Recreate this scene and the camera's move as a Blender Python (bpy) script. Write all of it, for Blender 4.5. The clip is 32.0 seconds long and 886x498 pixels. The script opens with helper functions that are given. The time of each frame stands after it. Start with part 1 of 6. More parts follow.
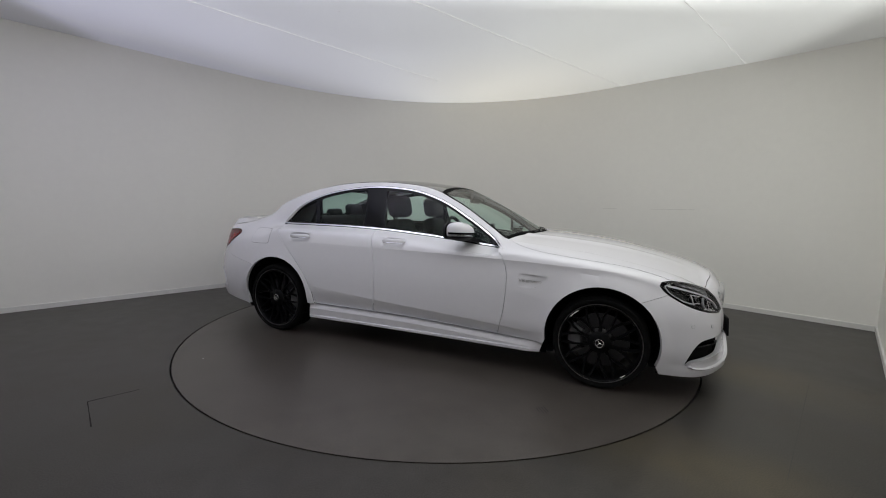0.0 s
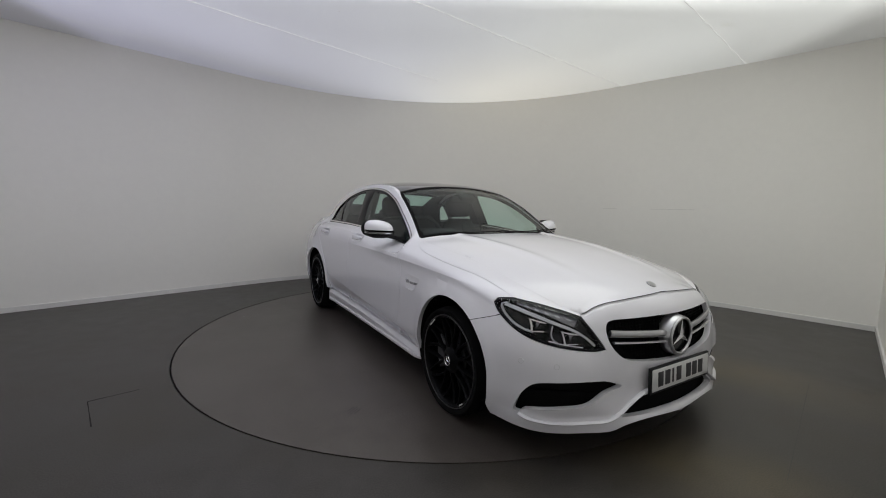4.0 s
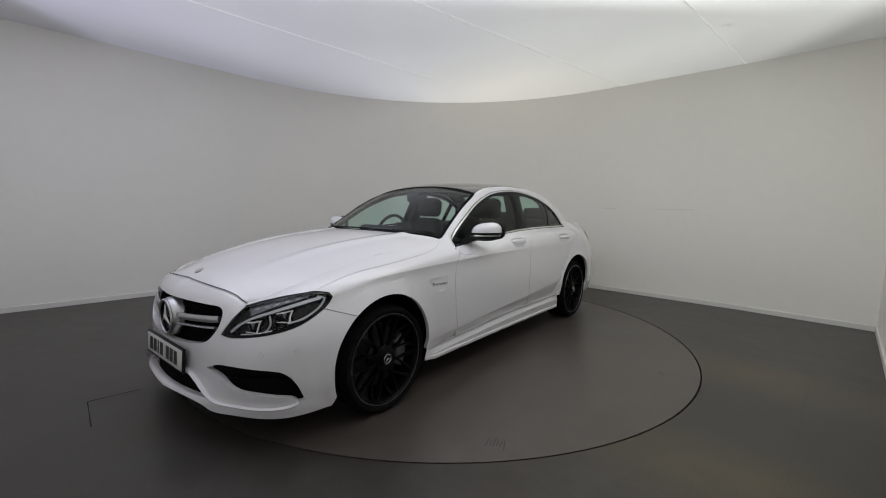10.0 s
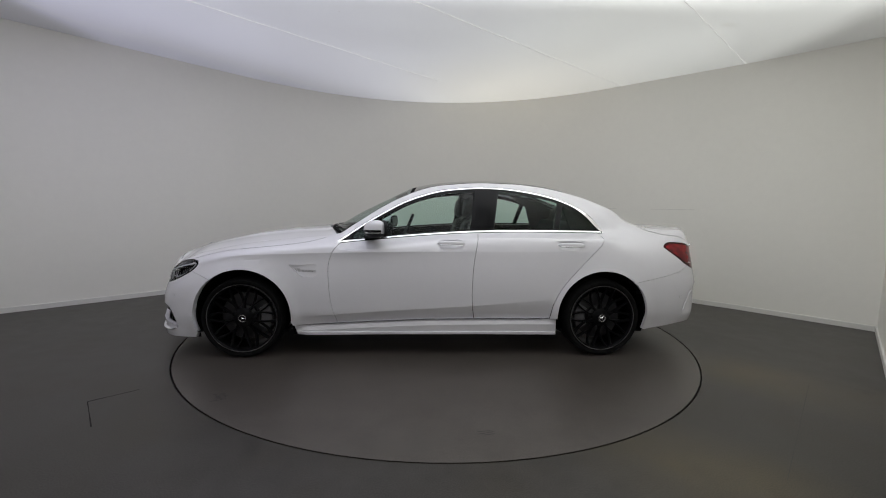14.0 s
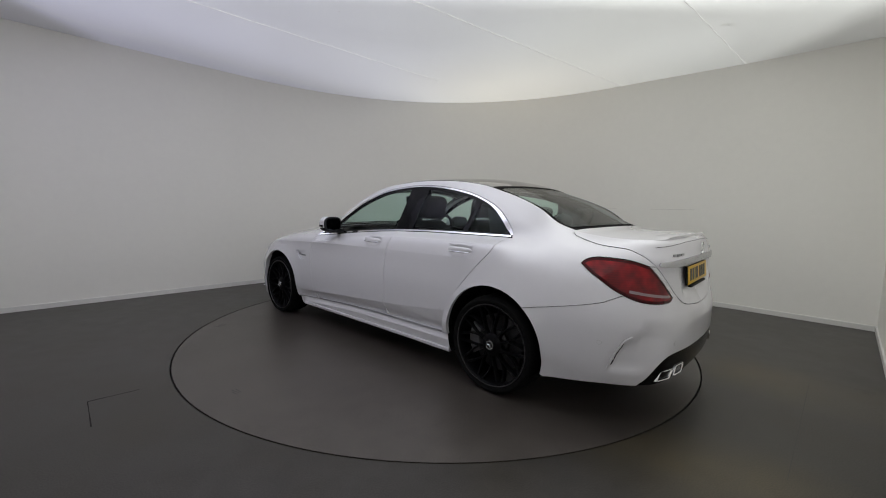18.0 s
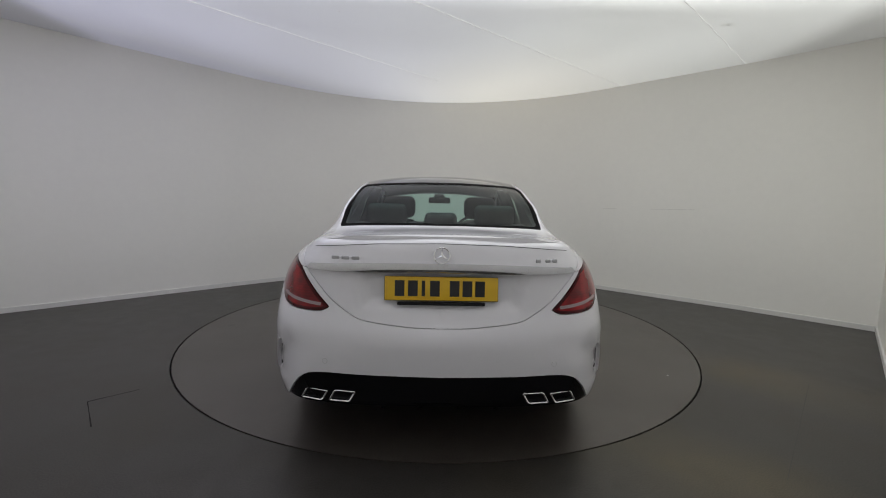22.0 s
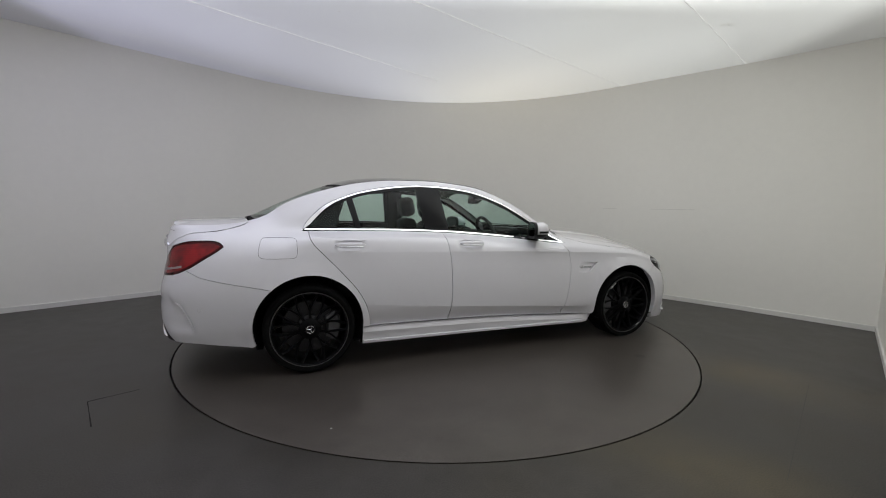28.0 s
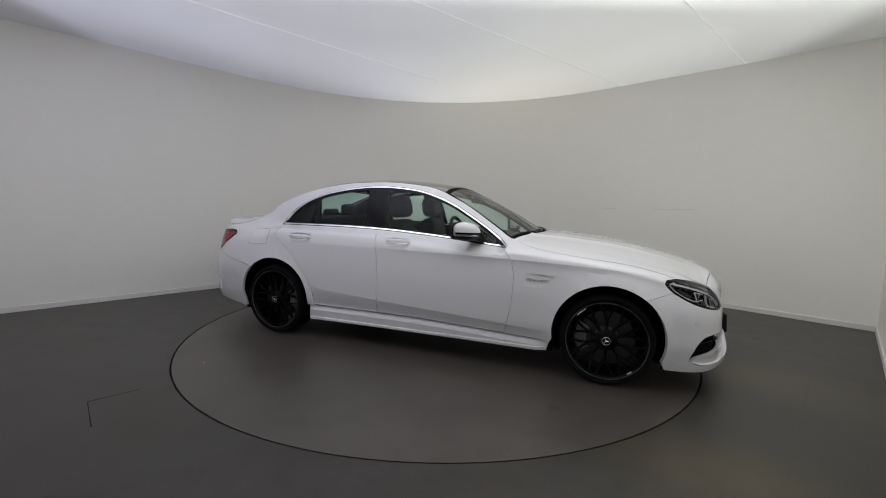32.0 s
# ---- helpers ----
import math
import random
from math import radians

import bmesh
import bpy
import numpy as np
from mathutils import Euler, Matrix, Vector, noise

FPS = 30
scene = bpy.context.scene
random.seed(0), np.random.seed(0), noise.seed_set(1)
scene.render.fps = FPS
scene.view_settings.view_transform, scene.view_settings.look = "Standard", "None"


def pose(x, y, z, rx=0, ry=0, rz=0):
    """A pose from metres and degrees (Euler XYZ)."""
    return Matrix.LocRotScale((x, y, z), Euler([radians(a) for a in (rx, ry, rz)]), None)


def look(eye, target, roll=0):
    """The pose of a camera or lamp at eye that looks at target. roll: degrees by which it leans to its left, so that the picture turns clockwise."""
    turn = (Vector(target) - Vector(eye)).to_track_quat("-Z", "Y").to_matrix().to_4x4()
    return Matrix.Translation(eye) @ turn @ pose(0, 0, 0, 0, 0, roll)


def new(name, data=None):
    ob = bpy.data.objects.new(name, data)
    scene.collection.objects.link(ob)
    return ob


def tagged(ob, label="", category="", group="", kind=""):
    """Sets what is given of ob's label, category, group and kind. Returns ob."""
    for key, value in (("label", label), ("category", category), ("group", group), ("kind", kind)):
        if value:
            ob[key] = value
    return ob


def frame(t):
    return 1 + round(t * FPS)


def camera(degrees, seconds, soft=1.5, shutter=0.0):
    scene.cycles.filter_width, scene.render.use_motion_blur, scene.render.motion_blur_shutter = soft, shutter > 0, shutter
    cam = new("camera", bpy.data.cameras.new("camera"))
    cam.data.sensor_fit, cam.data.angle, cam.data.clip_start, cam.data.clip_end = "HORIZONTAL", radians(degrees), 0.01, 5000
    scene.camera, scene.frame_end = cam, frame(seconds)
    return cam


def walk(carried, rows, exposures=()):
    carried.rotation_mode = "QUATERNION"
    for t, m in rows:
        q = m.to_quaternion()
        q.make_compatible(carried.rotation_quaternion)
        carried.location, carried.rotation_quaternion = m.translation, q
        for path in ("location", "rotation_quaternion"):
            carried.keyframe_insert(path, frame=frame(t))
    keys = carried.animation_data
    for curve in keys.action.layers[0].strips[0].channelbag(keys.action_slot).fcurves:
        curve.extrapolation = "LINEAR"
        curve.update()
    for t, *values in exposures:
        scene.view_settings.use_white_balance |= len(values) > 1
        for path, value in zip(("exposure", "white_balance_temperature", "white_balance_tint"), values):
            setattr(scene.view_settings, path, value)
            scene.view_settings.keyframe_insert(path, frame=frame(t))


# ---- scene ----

# camera: fixed in the corner of the booth
cam = camera(94.74, 32.0, soft=1.0)
EYE = (0.0, -4.0566, 1.1808)
AIM = look(EYE, (0.0 + 0.008126, -4.0566 + 0.994958, 1.1808 - 0.099967), 1.178)
walk(cam, [(0.0, AIM), (32.0, AIM)])

# the turning of the table: seconds and degrees of the car's heading
TURN = [(0.0, -24.0), (0.4, -24.1), (0.7, -24.95), (1.0, -26.5), (1.5, -30.5), (2.0, -35.7), (2.5, -41.4), (3.0, -47.3), (3.5, -53.1),
        (5.5, -76.1), (6.5, -87.95), (8.0, -105.7), (9.5, -123.25), (11.0, -140.85), (12.5, -158.6), (14.0, -176.3), (16.5, -205.0),
        (18.0, -222.7), (19.5, -240.3), (21.0, -257.8), (22.5, -275.3), (24.0, -292.9), (25.5, -310.35), (27.5, -333.8),
        (29.0, -351.3), (30.0, -362.75), (30.5, -368.35), (31.0, -374.0), (31.5, -378.6), (32.0, -381.3)]
AXIS_X, AXIS_Y = -0.1415, -0.0096     # the table's axis in the car's own space


# ---------------------------------------------------------------- world and light
world = bpy.data.worlds.new("world")
scene.world = world
world.use_nodes = True
world.node_tree.nodes["Background"].inputs[0].default_value = (0.6, 0.65, 0.7, 1)
world.node_tree.nodes["Background"].inputs[1].default_value = 0.02
scene.view_settings.exposure = -0.12


# ---------------------------------------------------------------- materials
def material(name):
    m = bpy.data.materials.new(name)
    m.use_nodes = True
    nt = m.node_tree
    return m, nt, nt.nodes["Principled BSDF"]


def node(nt, kind, **values):
    n = nt.nodes.new(kind)
    for key, value in values.items():
        if key in n.inputs:
            n.inputs[key].default_value = value
    return n


def simple(name, color, rough=0.5, metal=0.0, coat=0.0, spread=0.08, scale=30.0, bump=0.0, spec=0.5):
    """A plain surface with mottling at two scales and a fine relief."""
    m, nt, b = material(name)
    tc = nt.nodes.new("ShaderNodeTexCoord")
    fine = node(nt, "ShaderNodeTexNoise", Scale=scale, Detail=4.0)
    broad = node(nt, "ShaderNodeTexNoise", Scale=scale * 0.09, Detail=3.0)
    add = nt.nodes.new("ShaderNodeMath")
    add.operation = "ADD"
    for n in (fine, broad):
        nt.links.new(tc.outputs["Object"], n.inputs["Vector"])
    nt.links.new(fine.outputs["Fac"], add.inputs[0])
    nt.links.new(broad.outputs["Fac"], add.inputs[1])
    ramp = nt.nodes.new("ShaderNodeMapRange")
    ramp.inputs["From Min"].default_value, ramp.inputs["From Max"].default_value = 0.6, 1.4
    ramp.inputs["To Min"].default_value, ramp.inputs["To Max"].default_value = 1 - spread, 1 + spread
    nt.links.new(add.outputs[0], ramp.inputs["Value"])
    mul = nt.nodes.new("ShaderNodeVectorMath")
    mul.operation = "SCALE"
    mul.inputs[0].default_value = color
    nt.links.new(ramp.outputs[0], mul.inputs["Scale"])
    nt.links.new(mul.outputs[0], b.inputs["Base Color"])
    rr = nt.nodes.new("ShaderNodeMapRange")
    rr.inputs["To Min"].default_value, rr.inputs["To Max"].default_value = max(0.02, rough * (1 - spread)), min(1, rough * (1 + spread))
    nt.links.new(fine.outputs["Fac"], rr.inputs["Value"])
    nt.links.new(rr.outputs[0], b.inputs["Roughness"])
    b.inputs["Metallic"].default_value = metal
    b.inputs["Coat Weight"].default_value = coat
    b.inputs["Coat Roughness"].default_value = 0.03
    b.inputs["Specular IOR Level"].default_value = spec
    if bump:
        bp = node(nt, "ShaderNodeBump", Strength=0.4, Distance=bump)
        nt.links.new(fine.outputs["Fac"], bp.inputs["Height"])
        nt.links.new(bp.outputs[0], b.inputs["Normal"])
    return m


def floor_material(name, tint, stain, shine):
    """Grey speckled vinyl with scuffs, dull patches and brownish dirt."""
    m, nt, b = material(name)
    tc = nt.nodes.new("ShaderNodeTexCoord")
    speck = node(nt, "ShaderNodeTexNoise", Scale=160.0, Detail=2.0)
    mid = node(nt, "ShaderNodeTexNoise", Scale=7.0, Detail=5.0, Roughness=0.55)
    broad = node(nt, "ShaderNodeTexNoise", Scale=0.9, Detail=4.0)
    dirt = node(nt, "ShaderNodeTexNoise", Scale=1.6, Detail=5.0)
    for n in (speck, mid, broad, dirt):
        nt.links.new(tc.outputs["Object"], n.inputs["Vector"])

    def ranged(src, lo, hi, a, c):
        r = nt.nodes.new("ShaderNodeMapRange")
        for k, v in (("From Min", lo), ("From Max", hi), ("To Min", a), ("To Max", c)):
            r.inputs[k].default_value = v
        nt.links.new(src, r.inputs["Value"])
        return r.outputs[0]

    def times(a, c):
        x = nt.nodes.new("ShaderNodeMath")
        x.operation = "MULTIPLY"
        nt.links.new(a, x.inputs[0])
        nt.links.new(c, x.inputs[1])
        return x.outputs[0]

    # old brownish wheel streaks with soft ragged rims
    def streak(x, y, turn, half_long, half_wide):
        place = nt.nodes.new("ShaderNodeMapping")
        place.vector_type = "TEXTURE"
        place.inputs["Location"].default_value = (x, y, 0)
        place.inputs["Rotation"].default_value = (0, 0, radians(turn))
        place.inputs["Scale"].default_value = (half_long, half_wide, 1)
        nt.links.new(tc.outputs["Object"], place.inputs["Vector"])
        far = nt.nodes.new("ShaderNodeVectorMath")
        far.operation = "LENGTH"
        nt.links.new(place.outputs[0], far.inputs[0])
        return times(ranged(far.outputs["Value"], 1.3, 0.2, 0.0, 1.0), ranged(dirt.outputs["Fac"], 0.32, 0.6, 0.35, 1.0))

    pair = nt.nodes.new("ShaderNodeMath")
    pair.operation = "MAXIMUM"
    nt.links.new(streak(2.42, -1.28, -48.4, 0.80, 0.36), pair.inputs[0])
    nt.links.new(streak(1.22, -2.28, -32.2, 0.56, 0.36), pair.inputs[1])
    patch = pair.outputs[0]
    value = times(times(ranged(speck.outputs["Fac"], 0.3, 0.7, 0.72, 1.32), ranged(mid.outputs["Fac"], 0.3, 0.7, 0.94, 1.06)),
                  ranged(broad.outputs["Fac"], 0.3, 0.7, 0.93, 1.07))
    sc = nt.nodes.new("ShaderNodeVectorMath")
    sc.operation = "SCALE"
    nt.links.new(value, sc.inputs["Scale"])
    mix = nt.nodes.new("ShaderNodeMix")
    mix.data_type = "RGBA"
    mix.inputs[6].default_value = (*tint, 1)
    mix.inputs[7].default_value = (*stain, 1)
    both = nt.nodes.new("ShaderNodeMath")
    both.operation, both.use_clamp = "ADD", True
    nt.links.new(ranged(dirt.outputs["Fac"], 0.48, 0.72, 0.0, 0.16), both.inputs[0])
    nt.links.new(patch, both.inputs[1])
    nt.links.new(both.outputs[0], mix.inputs[0])
    nt.links.new(mix.outputs[2], sc.inputs[0])
    nt.links.new(sc.outputs[0], b.inputs["Base Color"])
    nt.links.new(ranged(mid.outputs["Fac"], 0.3, 0.7, 0.36, 0.43), b.inputs["Roughness"])
    # dull, worn patches and faint speckle in the sheen
    sheen = times(times(ranged(dirt.outputs["Fac"], 0.3, 0.7, shine * 1.16, shine * 0.84), ranged(mid.outputs["Fac"], 0.3, 0.7, 0.88, 1.12)), ranged(speck.outputs["Fac"], 0.3, 0.7, 0.85, 1.15))
    nt.links.new(sheen, b.inputs["Specular IOR Level"])
    b.inputs["Specular Tint"].default_value = (1.0, 0.95, 0.89, 1)
    bp = node(nt, "ShaderNodeBump", Strength=0.25, Distance=0.001)
    nt.links.new(speck.outputs["Fac"], bp.inputs["Height"])
    nt.links.new(bp.outputs[0], b.inputs["Normal"])
    return m


def ceiling_material():
    """Backlit stretch fabric: lamp glow painted into the emission by position, cooler to one side and weaker toward the
    rim.
    """
    m, nt, b = material("ceiling_fabric")
    tc = nt.nodes.new("ShaderNodeTexCoord")
    sep = nt.nodes.new("ShaderNodeSeparateXYZ")
    nt.links.new(tc.outputs["Object"], sep.inputs[0])
    side = nt.nodes.new("ShaderNodeMapRange")
    side.inputs["From Min"].default_value, side.inputs["From Max"].default_value = -3.6, 1.4
    nt.links.new(sep.outputs["X"], side.inputs["Value"])
    mix = nt.nodes.new("ShaderNodeMix")
    mix.data_type = "RGBA"
    mix.inputs[6].default_value = (0.76, 0.77, 1.04, 1)
    mix.inputs[7].default_value = (0.955, 0.98, 0.945, 1)
    nt.links.new(side.outputs[0], mix.inputs[0])

    def ranged(src, lo, hi, a, c):
        r = nt.nodes.new("ShaderNodeMapRange")
        r.interpolation_type = "SMOOTHSTEP"
        for k, v in (("From Min", lo), ("From Max", hi), ("To Min", a), ("To Max", c)):
            r.inputs[k].default_value = v
        nt.links.new(src, r.inputs["Value"])
        return r.outputs[0]

    def maths(kind, a, c):
        x = nt.nodes.new("ShaderNodeMath")
        x.operation = kind
        for n, src in enumerate((a, c)):
            if isinstance(src, float):
                x.inputs[n].default_value = src
            else:
                nt.links.new(src, x.inputs[n])
        return x.outputs[0]

    noise_tex = node(nt, "ShaderNodeTexNoise", Scale=0.8, Detail=2.0)
    nt.links.new(tc.outputs["Object"], noise_tex.inputs["Vector"])
    across = maths("ABSOLUTE", sep.outputs["X"], 0.0)
    # unseen lamp rows, put in as stronger emission of the ceiling itself
    lamps = maths("MULTIPLY", maths("MULTIPLY", ranged(sep.outputs["Y"], -0.15, -1.1, 0.0, LAMP_GLOW), ranged(sep.outputs["Y"], -2.8, -1.5, 0.15, 1.0)), maths("MULTIPLY", ranged(across, 3.85, 1.6, 0.25, 1.2), ranged(sep.outputs["X"], -2.5, 2.2, 0.8, 1.12)))
    base = ranged(noise_tex.outputs["Fac"], 0.3, 0.7, CEILING_GLOW * 0.93, CEILING_GLOW * 1.07)
    # painted falloff: the glow thins out toward the long walls and past the ends of the lamp rows
    def inward(nx, ny, d):
        n = nt.nodes.new("ShaderNodeVectorMath")
        n.operation = "DOT_PRODUCT"
        n.inputs[1].default_value = (nx, ny, d / CEIL_Z)
        nt.links.new(tc.outputs["Object"], n.inputs[0])
        return n.outputs["Value"]

    rim = maths("MULTIPLY", ranged(inward(0.7253, -0.6885, 3.358), 0.05, 1.3, 0.46, 1.0), ranged(inward(-0.668, -0.7442, 3.184), 0.0, 1.2, 0.70, 1.0))
    ends = maths("MULTIPLY", ranged(sep.outputs["X"], -4.05, -3.7, 0.22, 1.0), ranged(sep.outputs["X"], 4.0, 3.5, 0.4, 1.04))
    fall = maths("MULTIPLY", rim, ends)
    # added warm glow near the rounded corner, brightens the wall below it
    spot = nt.nodes.new("ShaderNodeVectorMath")
    spot.operation = "DISTANCE"
    spot.inputs[1].default_value = (1.25, 2.5, CEIL_Z)
    nt.links.new(tc.outputs["Object"], spot.inputs[0])
    glow = maths("ADD", maths("ADD", maths("MULTIPLY", base, fall), lamps), ranged(spot.outputs["Value"], 3.2, 0.0, 0.0, 0.17))
    warm = nt.nodes.new("ShaderNodeMix")
    warm.data_type = "RGBA"
    warm.inputs[7].default_value = (1.0, 0.975, 0.89, 1)
    nt.links.new(ranged(spot.outputs["Value"], 2.4, 0.3, 0.0, 1.0), warm.inputs[0])
    nt.links.new(mix.outputs[2], warm.inputs[6])
    nt.links.new(warm.outputs[2], b.inputs["Emission Color"])
    nt.links.new(glow, b.inputs["Emission Strength"])
    b.inputs["Base Color"].default_value = (0.8, 0.8, 0.8, 1)
    b.inputs["Roughness"].default_value = 0.7
    return m


CEILING_GLOW, LAMP_GLOW, CEIL_Z = 0.375, 1.52, 2.97
M_WALL = simple("wall_paint", (0.93, 0.912, 0.86), 0.75, spread=0.015, scale=14.0, bump=0.0015)
M_SKIRT = simple("skirting_paint", (0.8, 0.79, 0.76), 0.45, spread=0.03)
M_FLOOR = floor_material("floor_vinyl", (0.026, 0.0235, 0.0212), (0.064, 0.051, 0.029), 0.58)
M_DISC = floor_material("table_vinyl", (0.049, 0.042, 0.0365), (0.044, 0.0375, 0.032), 0.95)
M_GAP = simple("dark_gap", (0.012, 0.011, 0.010), 0.8)
M_CEIL = ceiling_material()
# even emission put into the welts so they show on the glowing ceiling
M_SEAM, _nt, _b = material("ceiling_welt")
_b.inputs["Base Color"].default_value = (0.8, 0.8, 0.79, 1)
_b.inputs["Emission Color"].default_value = (1, 1, 0.98, 1)
_b.inputs["Emission Strength"].default_value = 0.30
M_SCUFF = simple("scuff_mark", (0.010, 0.009, 0.009), 0.7, spread=0.2, spec=0.2)
M_FAINT = simple("faint_scuff", (0.020, 0.018, 0.016), 0.5, spread=0.2, spec=0.75)
M_WALLMARK = simple("wall_scratch", (0.74, 0.72, 0.68), 0.8)
M_CHIP = simple("pale_chip", (0.6, 0.6, 0.58), 0.7)


# ---------------------------------------------------------------- building helpers
def mesh_object(name, verts, faces, mat, parent=None, smooth=False, label=""):
    me = bpy.data.meshes.new(name)
    me.from_pydata([tuple(v) for v in verts], [], [tuple(f) for f in faces])
    me.materials.append(mat)
    if smooth:
        me.polygons.foreach_set("use_smooth", [True] * len(me.polygons))
    me.update()
    ob = new(name, me)
    if parent:
        ob.parent = parent
    if label:
        ob["label"] = label
    return ob


def part(name, bm, mat, parent, label="", smooth=True):
    """Links a bmesh as one mesh object under a thing or a part."""
    me = bpy.data.meshes.new(name)
    bmesh.ops.recalc_face_normals(bm, faces=bm.faces)
    bm.to_mesh(me)
    bm.free()
    for m in (mat if isinstance(mat, (list, tuple)) else [mat]):
        me.materials.append(m)
    if smooth:
        me.polygons.foreach_set("use_smooth", [True] * len(me.polygons))
        me.set_sharp_from_angle(angle=radians(38))
    ob = new(name, me)
    if parent:
        ob.parent = parent
    if label:
        ob["label"] = label
    return ob


def thing(name, label, category, group="", kind=""):
    ob = new(name)
    ob.empty_display_size = 0.1
    return tagged(ob, label, category, group, kind)


def box(bm, x0, x1, y0, y1, z0, z1, m=None):
    vs = [bm.verts.new((x, y, z)) for z in (z0, z1) for y in (y0, y1) for x in (x0, x1)]
    if m is not None:
        for v in vs:
            v.co = m @ v.co
    for f in ((0, 2, 3, 1), (4, 5, 7, 6), (0, 1, 5, 4), (2, 6, 7, 3), (0, 4, 6, 2), (1, 3, 7, 5)):
        bm.faces.new([vs[i] for i in f])
    return vs


# ---------------------------------------------------------------- the booth
L0, L_DIR = Vector((-3.842, 0.8295)), Vector((0.6885, 0.7253)).normalized()
R0, R_DIR = Vector((3.70, 0.915)), Vector((0.7442, -0.668)).normalized()
CORNER_R = Vector((4.53, 0.022))
CORNER_L = Vector((-4.95, -0.33))
CORNER_B = Vector((-0.10, -4.60))


def wall_outline():
    """Plan of the two long walls with the wide rounded corner between them, from the left corner to the right one."""
    apex = Vector((-0.31, 4.55))
    cut = 3.6
    a, c = apex - L_DIR * cut, apex + R_DIR * cut
    pts = [CORNER_L, L0 - L_DIR * 0.8, L0 + L_DIR * 0.6]
    for i in range(49):
        t = i / 48
        w = 0.76          # weight of the rational curve, near a circle's arc
        k = (1 - t) ** 2 + 2 * w * t * (1 - t) + t * t
        pts.append(((1 - t) ** 2 * a + 2 * w * t * (1 - t) * apex + t * t * c) / k)
    pts += [R0, CORNER_R]
    return pts


def wall(name, pts, mat, z0, z1, thick, kind_name):
    """A wall of some thickness along a plan line, its inner face on the line."""
    n = len(pts)
    out = []
    for i in range(n):
        d = (pts[min(i + 1, n - 1)] - pts[max(i - 1, 0)]).normalized()
        out.append(pts[i] + Vector((-d.y, d.x)) * thick)
    vs = [(*p, z) for p in pts for z in (z0, z1)] + [(*p, z) for p in out for z in (z0, z1)]
    m = 2 * n
    fs = []
    for i in range(n - 1):
        a, c = 2 * i, 2 * i + 2
        fs += [(a, c, c + 1, a + 1), (m + a, m + a + 1, m + c + 1, m + c), (a + 1, c + 1, m + c + 1, m + a + 1), (a, m + a, m + c, c)]
    fs += [(0, 1, m + 1, m), (2 * n - 2, m + 2 * n - 2, m + 2 * n - 1, 2 * n - 1)]
    ob = mesh_object(name, vs, fs, mat, smooth=True)
    ob.data.set_sharp_from_angle(angle=radians(30))
    return tagged(ob, kind_name, "wall" if thick > 0 else "skirting", kind="structure")


def inset(pts, d):
    n = len(pts)
    res = []
    for i in range(n):
        t = (pts[min(i + 1, n - 1)] - pts[max(i - 1, 0)]).normalized()
        res.append(pts[i] - Vector((-t.y, t.x)) * d)
    return res


PLAN = wall_outline()
wall("wall_back", PLAN, M_WALL, 0.0, CEIL_Z, 0.12, "off-white painted studio wall with a wide rounded corner")
wall("wall_return", [CORNER_R, CORNER_B], M_WALL, 0.0, CEIL_Z, 0.12, "off-white painted wall meeting the long wall squarely")
wall("wall_entrance", [CORNER_B, CORNER_L], M_WALL, 0.0, CEIL_Z, 0.12, "plain off-white painted wall closing the booth")
for nm, line in (("baseboard", PLAN), ("baseboard", [CORNER_R, CORNER_B]), ("baseboard", [CORNER_B, CORNER_L])):
    face = inset(line, 0.014)
    sk = wall(nm, face, M_SKIRT, 0.0, 0.055, 0.0135, "low white skirting board along the wall")
    sk["category"] = "skirting"

TABLE_R = 2.276
GAP = 0.012


def ring_floor():
    """The floor sheet with a round opening for the table."""
    N = 128
    inner = [(TABLE_R * math.cos(2 * math.pi * i / N), TABLE_R * math.sin(2 * math.pi * i / N)) for i in range(N)]
    outer = []
    for x, y in inner:
        k = 6.2 / max(abs(x), abs(y))
        outer.append((x * k, y * k))
    vs = [(*p, 0.0) for p in inner] + [(*p, 0.0) for p in outer] + [(*p, -0.05) for p in inner]
    fs = []
    for i in range(N):
        j = (i + 1) % N
        fs += [(i, N + i, N + j, j), (2 * N + i, i, j, 2 * N + j)]
    ob = mesh_object("floor", vs, fs, M_FLOOR)
    return tagged(ob, "dark grey speckled vinyl floor, scuffed and stained", "floor", kind="structure")


ring_floor()
pit = bmesh.new()
bmesh.ops.create_circle(pit, cap_ends=True, segments=96, radius=TABLE_R + 0.02, matrix=pose(0, 0, -0.048))
tagged(part("pit", pit, M_GAP, None, smooth=False), "dark recess beneath the turntable", "floor recess", kind="structure")

